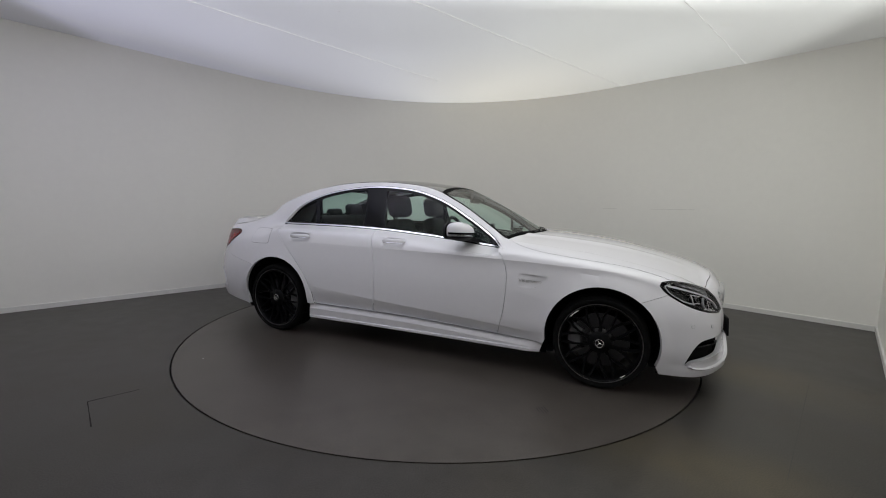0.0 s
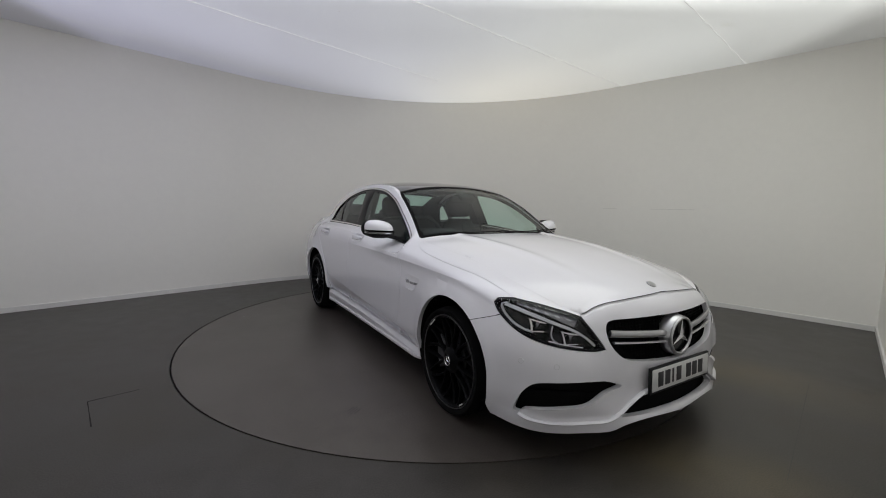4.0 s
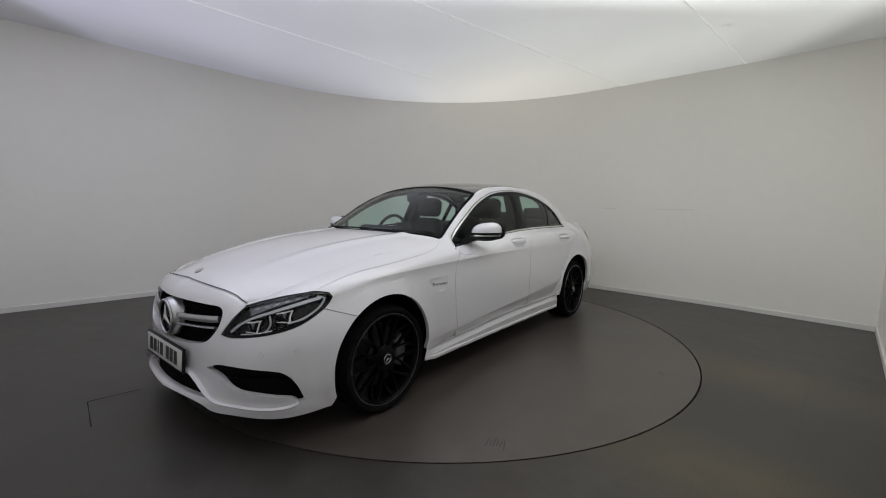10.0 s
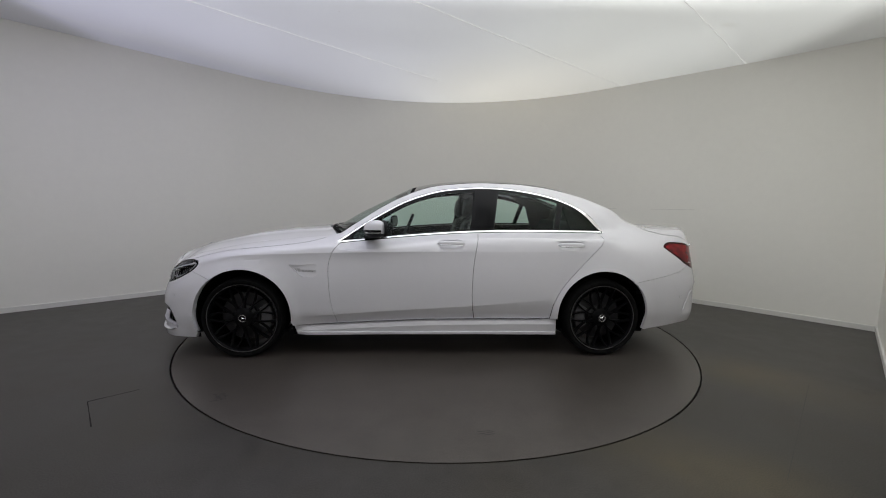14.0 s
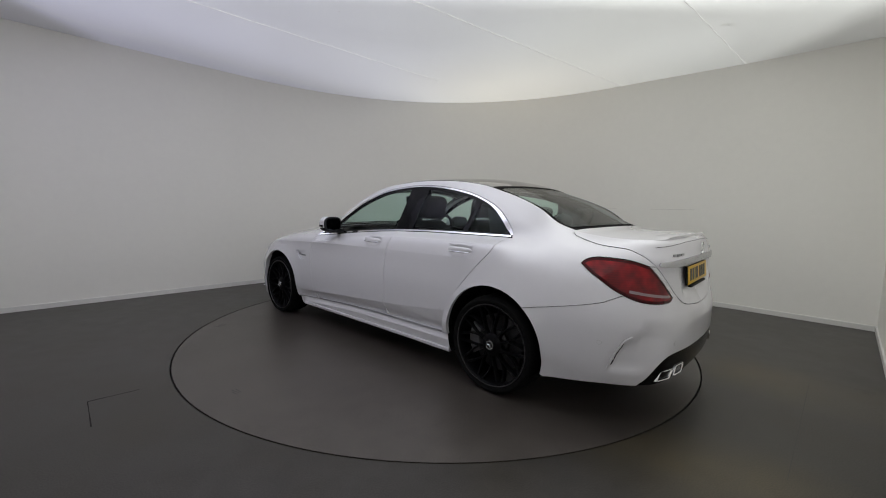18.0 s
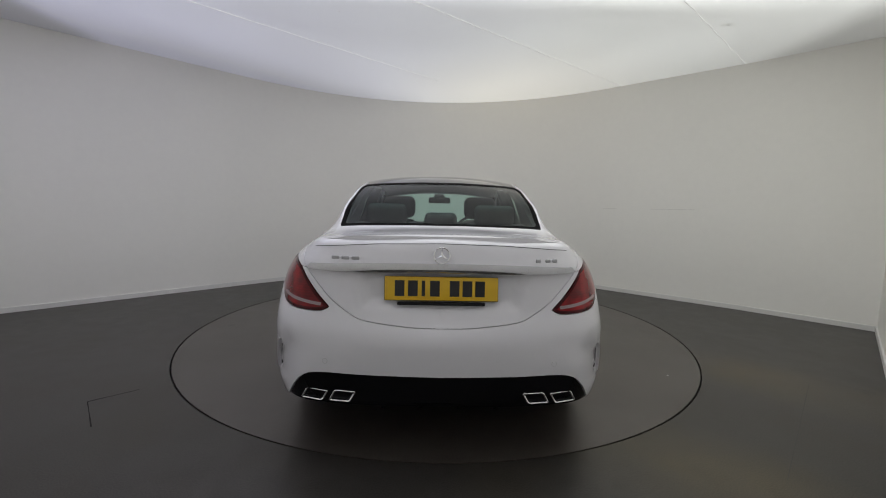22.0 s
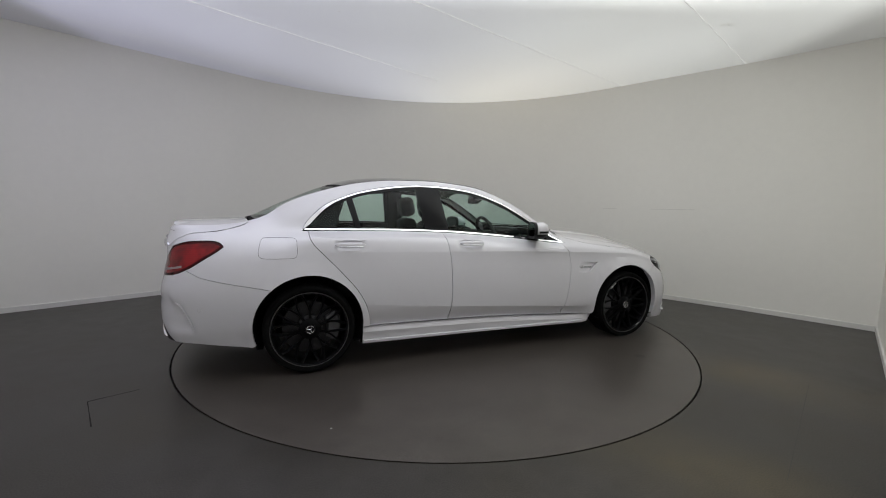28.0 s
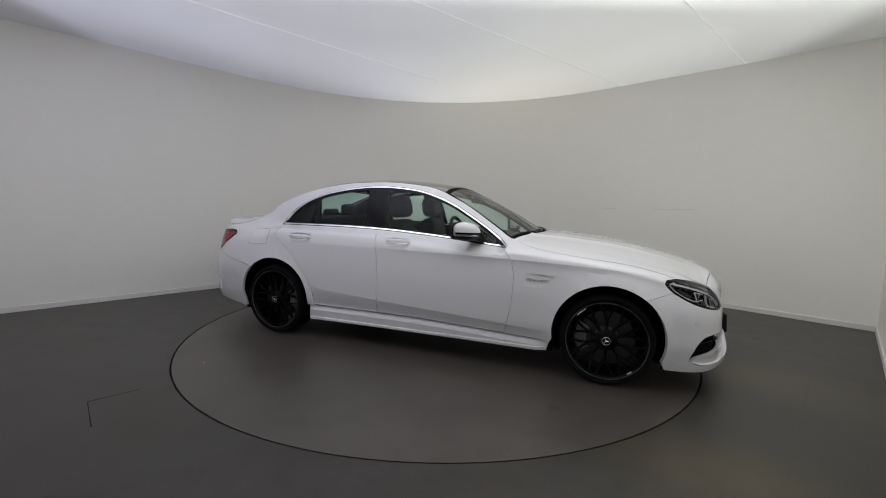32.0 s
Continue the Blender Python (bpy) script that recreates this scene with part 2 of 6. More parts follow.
# the ceiling with its seams
bm = bmesh.new()
out = [CORNER_L, *PLAN[1:-1], CORNER_R, CORNER_B]
vs = [bm.verts.new((p.x, p.y, CEIL_Z)) for p in out]
bm.faces.new(vs[::-1])
bmesh.ops.triangulate(bm, faces=bm.faces[:])
lip = [bm.verts.new((p.x * 1.02, p.y * 1.02, CEIL_Z + 0.15)) for p in out]
bm.faces.new(lip)
for (x0, y0), (x1, y1), half in (((1.50, -0.90), (3.62, 1.00), 0.008), ((-2.0, -1.70), (2.62, 2.01), 0.007), ((-3.0, -0.91), (-0.05, 1.93), 0.006)):
    d = Vector((x1 - x0, y1 - y0, 0)).normalized()
    n = Vector((d.y, -d.x, 0))
    rows = []
    for k in np.linspace(0, 1, 44):
        p0 = Vector((x0 + (x1 - x0) * k, y0 + (y1 - y0) * k, 0)) + n * 0.004 * math.sin(k * 38 + x0)
        rows.append([bm.verts.new((p0.x + n.x * w, p0.y + n.y * w, CEIL_Z - h)) for w, h in ((-half, 0.001), (-half * 0.55, 0.006), (half * 0.55, 0.006), (half, 0.001))])
    for a, c in zip(rows, rows[1:]):
        for i in range(3):
            f = bm.faces.new((a[i], c[i], c[i + 1], a[i + 1]))
            f.material_index = 1
tagged(part("ceiling", bm, [M_CEIL, M_SEAM], None, smooth=False), "white backlit stretch-fabric ceiling with welded seams", "ceiling", kind="structure")


# ---------------------------------------------------------------- the car's skin: surface functions
def slopes(h, d):
    """Monotone slopes for a cubic through knots with spacing h and rises d (last axis)."""
    m = np.zeros(d.shape[:-1] + (d.shape[-1] + 1,))
    a, c = d[..., :-1], d[..., 1:]
    same = a * c > 0
    safe = np.where(same, a + c, 1.0)
    w = 2 * a * c / safe
    m[..., 1:-1] = np.where(same, w, 0.0)
    m[..., 0], m[..., -1] = d[..., 0], d[..., -1]
    return m


class Smooth:
    """A monotone cubic through knots."""

    def __init__(self, pairs):
        pairs = sorted(pairs)
        self.x = np.array([p[0] for p in pairs], float)
        self.y = np.array([p[1] for p in pairs], float)
        self.h = np.diff(self.x)
        self.m = slopes(self.h, np.diff(self.y) / self.h)

    def __call__(self, q):
        q = np.clip(np.asarray(q, float), self.x[0], self.x[-1])
        i = np.clip(np.searchsorted(self.x, q) - 1, 0, len(self.h) - 1)
        t, h = (q - self.x[i]) / self.h[i], self.h[i]
        t2, t3 = t * t, t * t * t
        return ((2 * t3 - 3 * t2 + 1) * self.y[i] + (t3 - 2 * t2 + t) * h * self.m[i]
                + (3 * t2 - 2 * t3) * self.y[i + 1] + (t3 - t2) * h * self.m[i + 1])


# plan outline of the body at its widest, from the nose round the flank to the tail
PLAN_PTS = [(2.24, 0), (2.23, 0.2), (2.2, 0.4), (2.145, 0.58), (2.07, 0.71), (1.975, 0.795), (1.85, 0.85), (1.65, 0.885), (1.42, 0.897), (1.0, 0.888),
            (0.5, 0.884), (0, 0.884), (-0.5, 0.884), (-1.0, 0.89), (-1.42, 0.905), (-1.7, 0.898), (-1.95, 0.868), (-2.13, 0.822), (-2.27, 0.742),
            (-2.36, 0.615), (-2.408, 0.4), (-2.426, 0.2), (-2.432, 0)]


def plan_curve():
    pts = np.array(PLAN_PTS, float)
    ext = np.vstack([pts[1] * [1, -1], pts, pts[-2] * [1, -1]])
    res = []
    for i in range(1, len(ext) - 2):
        p0, p1, p2, p3 = ext[i - 1], ext[i], ext[i + 1], ext[i + 2]
        for t in np.linspace(0, 1, 24, endpoint=False):
            res.append(0.5 * (2 * p1 + (p2 - p0) * t + (2 * p0 - 5 * p1 + 4 * p2 - p3) * t * t + (3 * p1 - p0 - 3 * p2 + p3) * t ** 3))
    res.append(pts[-1])
    return np.array(res)


CURVE = plan_curve()
RUN = np.concatenate([[0], np.cumsum(np.hypot(*np.diff(CURVE, axis=0).T))])
RUN_S = np.interp(0, -CURVE[:, 0], RUN) - RUN           # zero beside the middle of the car, positive to the front
TAN = np.gradient(CURVE, axis=0)
TAN /= np.hypot(*TAN.T)[:, None]
NRM = np.c_[TAN[:, 1], -TAN[:, 0]]
if NRM[len(NRM) // 2, 1] < 0:
    NRM = -NRM                                          # outward
S_NOSE, S_TAIL = RUN_S[0], RUN_S[-1]
_order = np.argsort(RUN_S)
S_TAB, C_TAB, N_TAB = RUN_S[_order], CURVE[_order], NRM[_order]


def s_of_y(y, front):
    """The run along the outline where it is y from the middle, on the nose or the tail."""
    half = len(CURVE) // 2
    if front:
        return float(np.interp(y, CURVE[:half, 1], RUN_S[:half]))
    return float(np.interp(y, CURVE[half:, 1][::-1], RUN_S[half:][::-1]))


def s_of_x(x):
    return float(np.interp(x, C_TAB[:, 0], S_TAB))


# sections: at each run s ten rows of (height, depth inward from the outline), from the bottom edge to the upper edge
BELT = Smooth([(0.95, 0.89), (0.716, 0.897), (0.236, 0.944), (0.04, 0.962), (-0.415, 0.992), (-0.87, 1.003), (-1.44, 1.004), (-1.6, 1.0)])


def rounded(low, z4, d4, zt, dt):
    """Four lower rows, then a rounded shoulder from (z4, d4) over to the upper edge."""
    rows = list(low) + [(z4, d4)]
    top = radians(60)
    for k in range(1, 6):
        a = k / 5 * top
        rows.append((z4 + (zt - z4) * math.sin(a) / math.sin(top), d4 + (dt - d4) * (1 - math.cos(a)) / (1 - math.cos(top))))
    return rows


def cabin(x, zt, yt, yb=0.75, low=None):
    """A section through the cabin: door, shoulder, belt, window, roof edge."""
    zb = float(BELT(x))
    w = float(np.interp(x, C_TAB[:, 0], C_TAB[:, 1]))
    rows = low or [(0.158, 0.045), (0.29, 0.022), (0.385, 0.004), (0.60, 0.0)]
    rows = list(rows) + [(0.848, 0.014), (zb - 0.055, 0.044 + 0.1 * (0.884 - w)), (zb, w - yb)]
    for f in (0.45, 0.84, 1.0):
        rows.append((zb + (zt - zb) * f, w - (yb + (yt - yb) * f ** 1.35)))
    return rows


SILL = [(0.158, 0.045), (0.285, 0.024), (0.37, 0.005), (0.60, 0.0)]
STATIONS = {
    S_NOSE: [(0.17, -0.025), (0.215, -0.02), (0.32, 0.0), (0.45, 0.0), (0.56, 0.006), (0.64, 0.018), (0.69, 0.03), (0.722, 0.052), (0.749, 0.085), (0.767, 0.117)],
    2.45: [(0.150, -0.015), (0.215, -0.015), (0.32, 0.0), (0.45, 0.004), (0.54, 0.014), (0.61, 0.028), (0.66, 0.045), (0.697, 0.065), (0.726, 0.088), (0.743, 0.107)],
    2.36: [(0.147, -0.008), (0.215, -0.008), (0.32, 0.0), (0.45, 0.006), (0.535, 0.017), (0.595, 0.031), (0.642, 0.047), (0.679, 0.066), (0.706, 0.09), (0.723, 0.112)],
    2.28: [(0.145, 0.0), (0.215, 0.0), (0.32, -0.008), (0.45, 0.0), (0.53, 0.02), (0.58, 0.034), (0.62, 0.05), (0.65, 0.068), (0.675, 0.088), (0.692, 0.108)],
    2.1: rounded([(0.138, 0.010), (0.215, -0.004), (0.32, -0.016), (0.47, -0.006)], 0.60, 0.032, 0.737, 0.165),
    1.85: rounded([(0.138, 0.016), (0.22, 0.0), (0.32, -0.014), (0.5, -0.014)], 0.67, 0.032, 0.79, 0.185),
    1.42: rounded([(0.17, 0.03), (0.26, 0.018), (0.36, 0.0), (0.62, -0.006)], 0.775, 0.024, 0.873, 0.205),
    1.0: rounded(SILL, 0.815, 0.017, 0.926, 0.187),
    0.72: rounded(SILL, 0.832, 0.014, 0.96, 0.18),
    0.62: cabin(0.62, 1.02, 0.685, 0.752),
    0.50: cabin(0.50, 1.10, 0.662, 0.752),
    0.36: cabin(0.36, 1.19, 0.640, 0.752),
    0.25: cabin(0.25, 1.248, 0.622, 0.752),
    0.124: cabin(0.124, 1.303, 0.602, 0.752),
    -0.035: cabin(-0.035, 1.354, 0.585, 0.752),
    -0.18: cabin(-0.18, 1.376, 0.577, 0.752),
    -0.47: cabin(-0.47, 1.396, 0.572, 0.75),
    -0.74: cabin(-0.74, 1.391, 0.572, 0.746),
    -0.96: cabin(-0.96, 1.369, 0.575, 0.741),
    -1.15: cabin(-1.15, 1.332, 0.580, 0.734),
    -1.40: cabin(-1.40, 1.262, 0.590, 0.722, [(0.160, 0.045), (0.29, 0.022), (0.385, 0.002), (0.60, -0.006)]),
    -1.60: [(0.2, 0.03), (0.29, 0.02), (0.37, 0.0), (0.60, -0.012), (0.83, 0.014), (0.935, 0.080), (1.005, 0.185), (1.065, 0.228), (1.13, 0.266), (1.184, 0.296)],
    -1.75: [(0.21, 0.03), (0.29, 0.02), (0.37, -0.004), (0.59, -0.018), (0.81, 0.018), (0.915, 0.076), (0.985, 0.15), (1.035, 0.212), (1.07, 0.256), (1.095, 0.29)],
    -1.96: [(0.23, 0.02), (0.30, 0.0), (0.38, -0.014), (0.58, -0.020), (0.78, 0.012), (0.88, 0.056), (0.95, 0.112), (0.995, 0.172), (1.028, 0.232), (1.045, 0.282)],
    -2.2: [(0.25, 0.014), (0.32, -0.006), (0.40, -0.014), (0.57, -0.018), (0.74, 0.016), (0.85, 0.048), (0.925, 0.083), (0.975, 0.128), (1.01, 0.178), (1.03, 0.223)],
    -2.6: [(0.24, 0.03), (0.31, 0.008), (0.41, 0.0), (0.57, 0.0), (0.73, 0.036), (0.85, 0.048), (0.905, 0.042), (0.96, 0.056), (1.01, 0.074), (1.03, 0.097)],
    S_TAIL: [(0.24, 0.05), (0.31, 0.01), (0.41, 0.0), (0.57, 0.0), (0.70, 0.06), (0.86, 0.082), (0.905, 0.044), (0.965, 0.052), (1.025, 0.072), (1.043, 0.102)],
}
ROW_Z = [Smooth([(s, rows[k][0]) for s, rows in STATIONS.items()]) for k in range(10)]
ROW_D = [Smooth([(s, rows[k][1]) for s, rows in STATIONS.items()]) for k in range(10)]


def section(tab, s, v):
    """Value of the rows' table at run s and row coordinate v."""
    rows = np.stack([f(s) for f in tab], -1)
    m = slopes(1.0, np.diff(rows, axis=-1))
    v = np.clip(v, 0, 9)
    i = np.clip(v.astype(int), 0, 8)
    t = v - i
    t2, t3 = t * t, t ** 3
    pick = lambda a, j: np.take_along_axis(a, j[..., None], -1)[..., 0]
    return ((2 * t3 - 3 * t2 + 1) * pick(rows, i) + (t3 - 2 * t2 + t) * pick(m, i)
            + (3 * t2 - 2 * t3) * pick(rows, i + 1) + (t3 - t2) * pick(m, i + 1))


def skin(s, v, off=0.0):
    """Points of the flank surface, off metres outside it (along the plan normal)."""
    s, v = np.atleast_1d(np.asarray(s, float)), np.atleast_1d(np.asarray(v, float))
    z, d = section(ROW_Z, s, v), section(ROW_D, s, v)
    d = d - off
    x = np.interp(s, S_TAB, C_TAB[:, 0]) - np.interp(s, S_TAB, N_TAB[:, 0]) * d
    y = np.interp(s, S_TAB, C_TAB[:, 1]) - np.interp(s, S_TAB, N_TAB[:, 1]) * d
    return np.c_[x, np.maximum(y, 0.0), z]


def row_at(s, z):
    """Row coordinate at which the section at s reaches height z."""
    s, z = np.atleast_1d(np.asarray(s, float)), np.atleast_1d(np.asarray(z, float))
    lo, hi = np.zeros_like(s), np.full_like(s, 9.0)
    for _ in range(26):
        mid = (lo + hi) / 2
        up = section(ROW_Z, s, mid) < z
        lo, hi = np.where(up, mid, lo), np.where(up, hi, mid)
    return (lo + hi) / 2


def z_top(s):
    return float(ROW_Z[9](s))


def smooth_line(pts, step=0.025, closed=False):
    """A curve through the points, cut into short steps."""
    p = np.array(pts, float)
    if len(p) == 2 and not closed:
        n = max(2, int(np.hypot(*(p[1] - p[0])) / step) + 1)
        return [tuple(p[0] + (p[1] - p[0]) * t) for t in np.linspace(0, 1, n)]
    e = np.vstack([p[-1], p, p[0], p[1]]) if closed else np.vstack([2 * p[0] - p[1], p, 2 * p[-1] - p[-2]])
    res = []
    for i in range(1, len(e) - 2):
        p0, p1, p2, p3 = e[i - 1], e[i], e[i + 1], e[i + 2]
        n = max(1, int(np.hypot(*(p2 - p1)) / step) + 1)
        for t in np.arange(n) / n:
            res.append(tuple(0.5 * (2 * p1 + (p2 - p0) * t + (2 * p0 - 5 * p1 + 4 * p2 - p3) * t * t + (3 * p1 - p0 - 3 * p2 + p3) * t ** 3)))
    if not closed:
        res.append(tuple(p[-1]))
    return res


def top_line(s0, s1, step=0.03, drop=0.0):
    n = max(2, int(abs(s1 - s0) / step) + 1)
    return [(s, z_top(s) - drop) for s in np.linspace(s0, s1, n)]


def join_lines(*lines):
    """One outline out of lines whose ends meet."""
    res = []
    for line in lines:
        for p in line:
            if not res or math.hypot(p[0] - res[-1][0], p[1] - res[-1][1]) > 0.004:
                res.append(tuple(p))
    if math.hypot(res[0][0] - res[-1][0], res[0][1] - res[-1][1]) < 0.004:
        res.pop()
    return res


def area2(poly):
    p = np.array(poly)
    return float(np.sum(p[:, 0] * np.roll(p[:, 1], -1) - np.roll(p[:, 0], -1) * p[:, 1]))


def shrink(poly, d, keep=None):
    """The outline moved inward by d; points for which keep is true stay."""
    p = np.array(poly, float)
    t = np.roll(p, -1, 0) - np.roll(p, 1, 0)
    t /= np.maximum(np.hypot(*t.T), 1e-9)[:, None]
    n = np.c_[-t[:, 1], t[:, 0]] * (1 if area2(poly) > 0 else -1)
    q = p + n * d
    if keep is not None:
        q = np.array([a if keep(a) else c for a, c in zip(p, q)])
    return [tuple(a) for a in q]


def inside(pts, poly):
    x, y = pts[:, 0], pts[:, 1]
    p = np.array(poly)
    res = np.zeros(len(pts), bool)
    for (x0, y0), (x1, y1) in zip(p, np.roll(p, -1, 0)):
        if y0 != y1:
            res ^= ((y0 > y) != (y1 > y)) & (x < (x1 - x0) * (y - y0) / (y1 - y0) + x0)
    return res


from mathutils.geometry import delaunay_2d_cdt


def dense(poly, step):
    """The outline with its long edges cut up."""
    res = []
    for a, c in zip(poly, [*poly[1:], poly[0]]):
        n = max(1, int(math.hypot(c[0] - a[0], c[1] - a[1]) / step))
        res += [(a[0] + (c[0] - a[0]) * k / n, a[1] + (c[1] - a[1]) * k / n) for k in range(n)]
    return res


def fill(outline, holes, spacing, lines=()):
    """Triangles that fill an outline with holes in a flat domain."""
    outline = dense(outline, spacing)
    verts = [Vector(p) for p in outline]
    edges = [(i, (i + 1) % len(outline)) for i in range(len(outline))]
    for h in holes:
        b = len(verts)
        verts += [Vector(p) for p in h]
        edges += [(b + i, b + (i + 1) % len(h)) for i in range(len(h))]
    for line in lines:
        q = np.array(line)
        q = q[inside(q, outline)]
        b = len(verts)
        verts += [Vector(p) for p in q]
        edges += [(b + i, b + i + 1) for i in range(len(q) - 1)]
    a = np.array(outline)
    lo, hi = a.min(0), a.max(0)
    gx, gy = np.arange(lo[0] + spacing / 2, hi[0], spacing), np.arange(lo[1] + spacing / 2, hi[1], spacing)
    g = np.array([(x, y) for x in gx for y in gy]) if len(gx) and len(gy) else np.zeros((0, 2))
    if len(g):
        ok = inside(g, outline)
        for h in holes:
            ok &= ~inside(g, h)
        g = g[ok]
        rim = np.array([tuple(v) for v in verts])
        if len(g):
            near = np.min(np.hypot(g[:, None, 0] - rim[None, :, 0], g[:, None, 1] - rim[None, :, 1]), 1)
            g = g[near > spacing * 0.45]
        verts += [Vector(p) for p in g]
    co, _, faces, _, _, _ = delaunay_2d_cdt(verts, edges, [], 0, 1e-6)
    co = np.array([tuple(v) for v in co])
    tri = np.array([f for f in faces if len(f) == 3])
    mid = co[tri].mean(1)
    ok = inside(mid, outline)
    for h in holes:
        ok &= ~inside(mid, h)
    return co, tri[ok]


def shell(name, pts, inner, tri, open_edge, mats, parent, mirror, label, both, sharp=50):
    """A panel with folded-in rims from its outer and inner points; mirror: on the other side of the car; both: the two halves in one."""
    tri = [tuple(t) for t in tri]
    used = {}
    for t in tri:
        for a, c in ((t[0], t[1]), (t[1], t[2]), (t[2], t[0])):
            used[(a, c)] = used.get((a, c), 0) + 1
    rim = [(a, c) for (a, c) in used if (c, a) not in used and not open_edge(a, c)]
    n = len(pts)
    verts = [tuple(p) for p in pts] + [tuple(p) for p in inner]
    faces = tri + [(c, a, a + n, c + n) for a, c in rim]
    if mirror or both:
        flip = [(x, -y, z) for x, y, z in verts]
        turned = [f[::-1] for f in faces]
        if both:
            m = len(verts)
            verts, faces = verts + flip, faces + [tuple(i + m for i in f) for f in turned]
        else:
            verts, faces = flip, turned
    bm = bmesh.new()
    vs = [bm.verts.new(v) for v in verts]
    for f in faces:
        if len(set(f)) == len(f):
            try:
                bm.faces.new([vs[i] for i in f])
            except ValueError:
                pass
    bmesh.ops.remove_doubles(bm, verts=bm.verts[:], dist=0.0006)
    loose = [v for v in bm.verts if not v.link_faces]
    bmesh.ops.delete(bm, geom=loose, context="VERTS")
    me = bpy.data.meshes.new(name)
    bm.to_mesh(me)
    bm.free()
    me.materials.append(mats)
    me.polygons.foreach_set("use_smooth", [True] * len(me.polygons))
    me.set_sharp_from_angle(angle=radians(sharp))
    ob = new(name, me)
    ob.parent = parent
    if label:
        ob["label"] = label
    return ob


ROW_SCALE = 0.105


def flank(name, outline, mat, parent, mirror=False, label="", holes=(), gap=0.0021, off=0.0, deep=0.014, spacing=0.034, both=False, bulge=None, seam=False, lines=(), sharp=50):
    """A panel on the flank surface, its outline given as (run, height)."""
    mid_edge = lambda p: abs(abs(p[0] - S_NOSE) * abs(p[0] - S_TAIL)) < 1e-6 or (seam and abs(p[1] - z_top(p[0])) < 2e-4)
    outline = shrink(outline, gap, mid_edge) if gap else outline
    holes = [shrink(h, -gap, mid_edge) for h in holes]

    def flat(poly):
        p = np.array(poly, float)
        p[:, 0] = np.clip(p[:, 0], S_TAIL, S_NOSE)
        return [tuple(q) for q in np.c_[p[:, 0], row_at(p[:, 0], p[:, 1]) * ROW_SCALE]]

    co, tri = fill(flat(outline), [flat(h) for h in holes], spacing, [flat(dense(q, 0.02)[:-1]) for q in lines])
    s, v = co[:, 0], co[:, 1] / ROW_SCALE
    extra = off if bulge is None else off + bulge(s, section(ROW_Z, s, v))
    out, inn = skin(s, v, extra), skin(s, v, off - deep)
    # outward winding: run grows forward, rows grow upward on the left side
    a, c, d = out[tri[:, 0]], out[tri[:, 1]], out[tri[:, 2]]
    nrm = np.cross(c - a, d - a).sum(0)
    ref = np.r_[np.interp(s.mean(), S_TAB, N_TAB[:, 0]), np.interp(s.mean(), S_TAB, N_TAB[:, 1]), 0.2]
    if nrm @ ref < 0:
        tri = tri[:, ::-1]
    mid = np.minimum(np.abs(s - S_NOSE), np.abs(s - S_TAIL)) < 1e-5
    return shell(name, out, inn, tri, lambda a, c: both and mid[a] and mid[c], mat, parent, mirror, label, both, sharp)


# the upper surfaces: middle line and edges
MIDDLE = Smooth([(2.13, 0.759), (2.10, 0.775), (2.042, 0.800), (1.917, 0.838), (1.787, 0.872), (1.539, 0.926), (1.286, 0.964), (1.04, 0.988), (0.93, 0.995), (0.86, 1.0),
                 (0.6, 1.135), (0.35, 1.260), (0.1, 1.374), (-0.1, 1.410), (-0.3, 1.430), (-0.6, 1.440), (-0.9, 1.427), (-1.05, 1.409), (-1.3, 1.338),
                 (-1.5, 1.256), (-1.7, 1.164), (-1.88, 1.079), (-1.95, 1.068), (-2.16, 1.060), (-2.29, 1.052), (-2.36, 1.03)])
_edge = skin(np.linspace(2.28, -2.6, 330), np.full(330, 9.0))
EDGE_Y, EDGE_Z = Smooth([(p[0], p[1]) for p in _edge[::3]]), Smooth([(p[0], p[2]) for p in _edge[::3]])


def upper(x, y):
    """Height of the bonnet, windscreen, roof, rear window or boot deck."""
    ye, ze, zc = EDGE_Y(x), EDGE_Z(x), MIDDLE(x)
    h = np.clip(np.abs(y) / ye, 0, 1.15)
    return ze + (zc - ze) * (1 - h ** 2.3)


def cover(name, outline, mat, parent, label="", off=0.0, gap=0.0013, deep=0.012, spacing=0.035, both=True, mirror=False, shape=None, holes=()):
    """A panel on the upper surfaces, its outline given as (x, y) for the left half."""
    keep = lambda p: abs(p[1]) < 1e-6
    outline = shrink(outline, gap, keep) if gap else outline
    co, tri = fill(outline, list(holes), spacing)
    x, y = co[:, 0], np.maximum(co[:, 1], 0)
    z = upper(x, y) + off + (0 if shape is None else shape(x, y))
    a = np.c_[x, y, z]
    c = np.c_[x, y, z - deep]
    n = np.cross(a[tri[:, 1]] - a[tri[:, 0]], a[tri[:, 2]] - a[tri[:, 0]]).sum(0)
    if n[2] < 0:
        tri = tri[:, ::-1]
    return shell(name, a, c, tri, lambda i, j: both and y[i] < 1e-5 and y[j] < 1e-5, mat, parent, mirror, label, both)


def edge_xy(s0, s1, step=0.03):
    n = max(2, int(abs(s1 - s0) / step) + 1)
    p = skin(np.linspace(s0, s1, n), np.full(n, 9.0))
    return [(a[0], a[1]) for a in p]


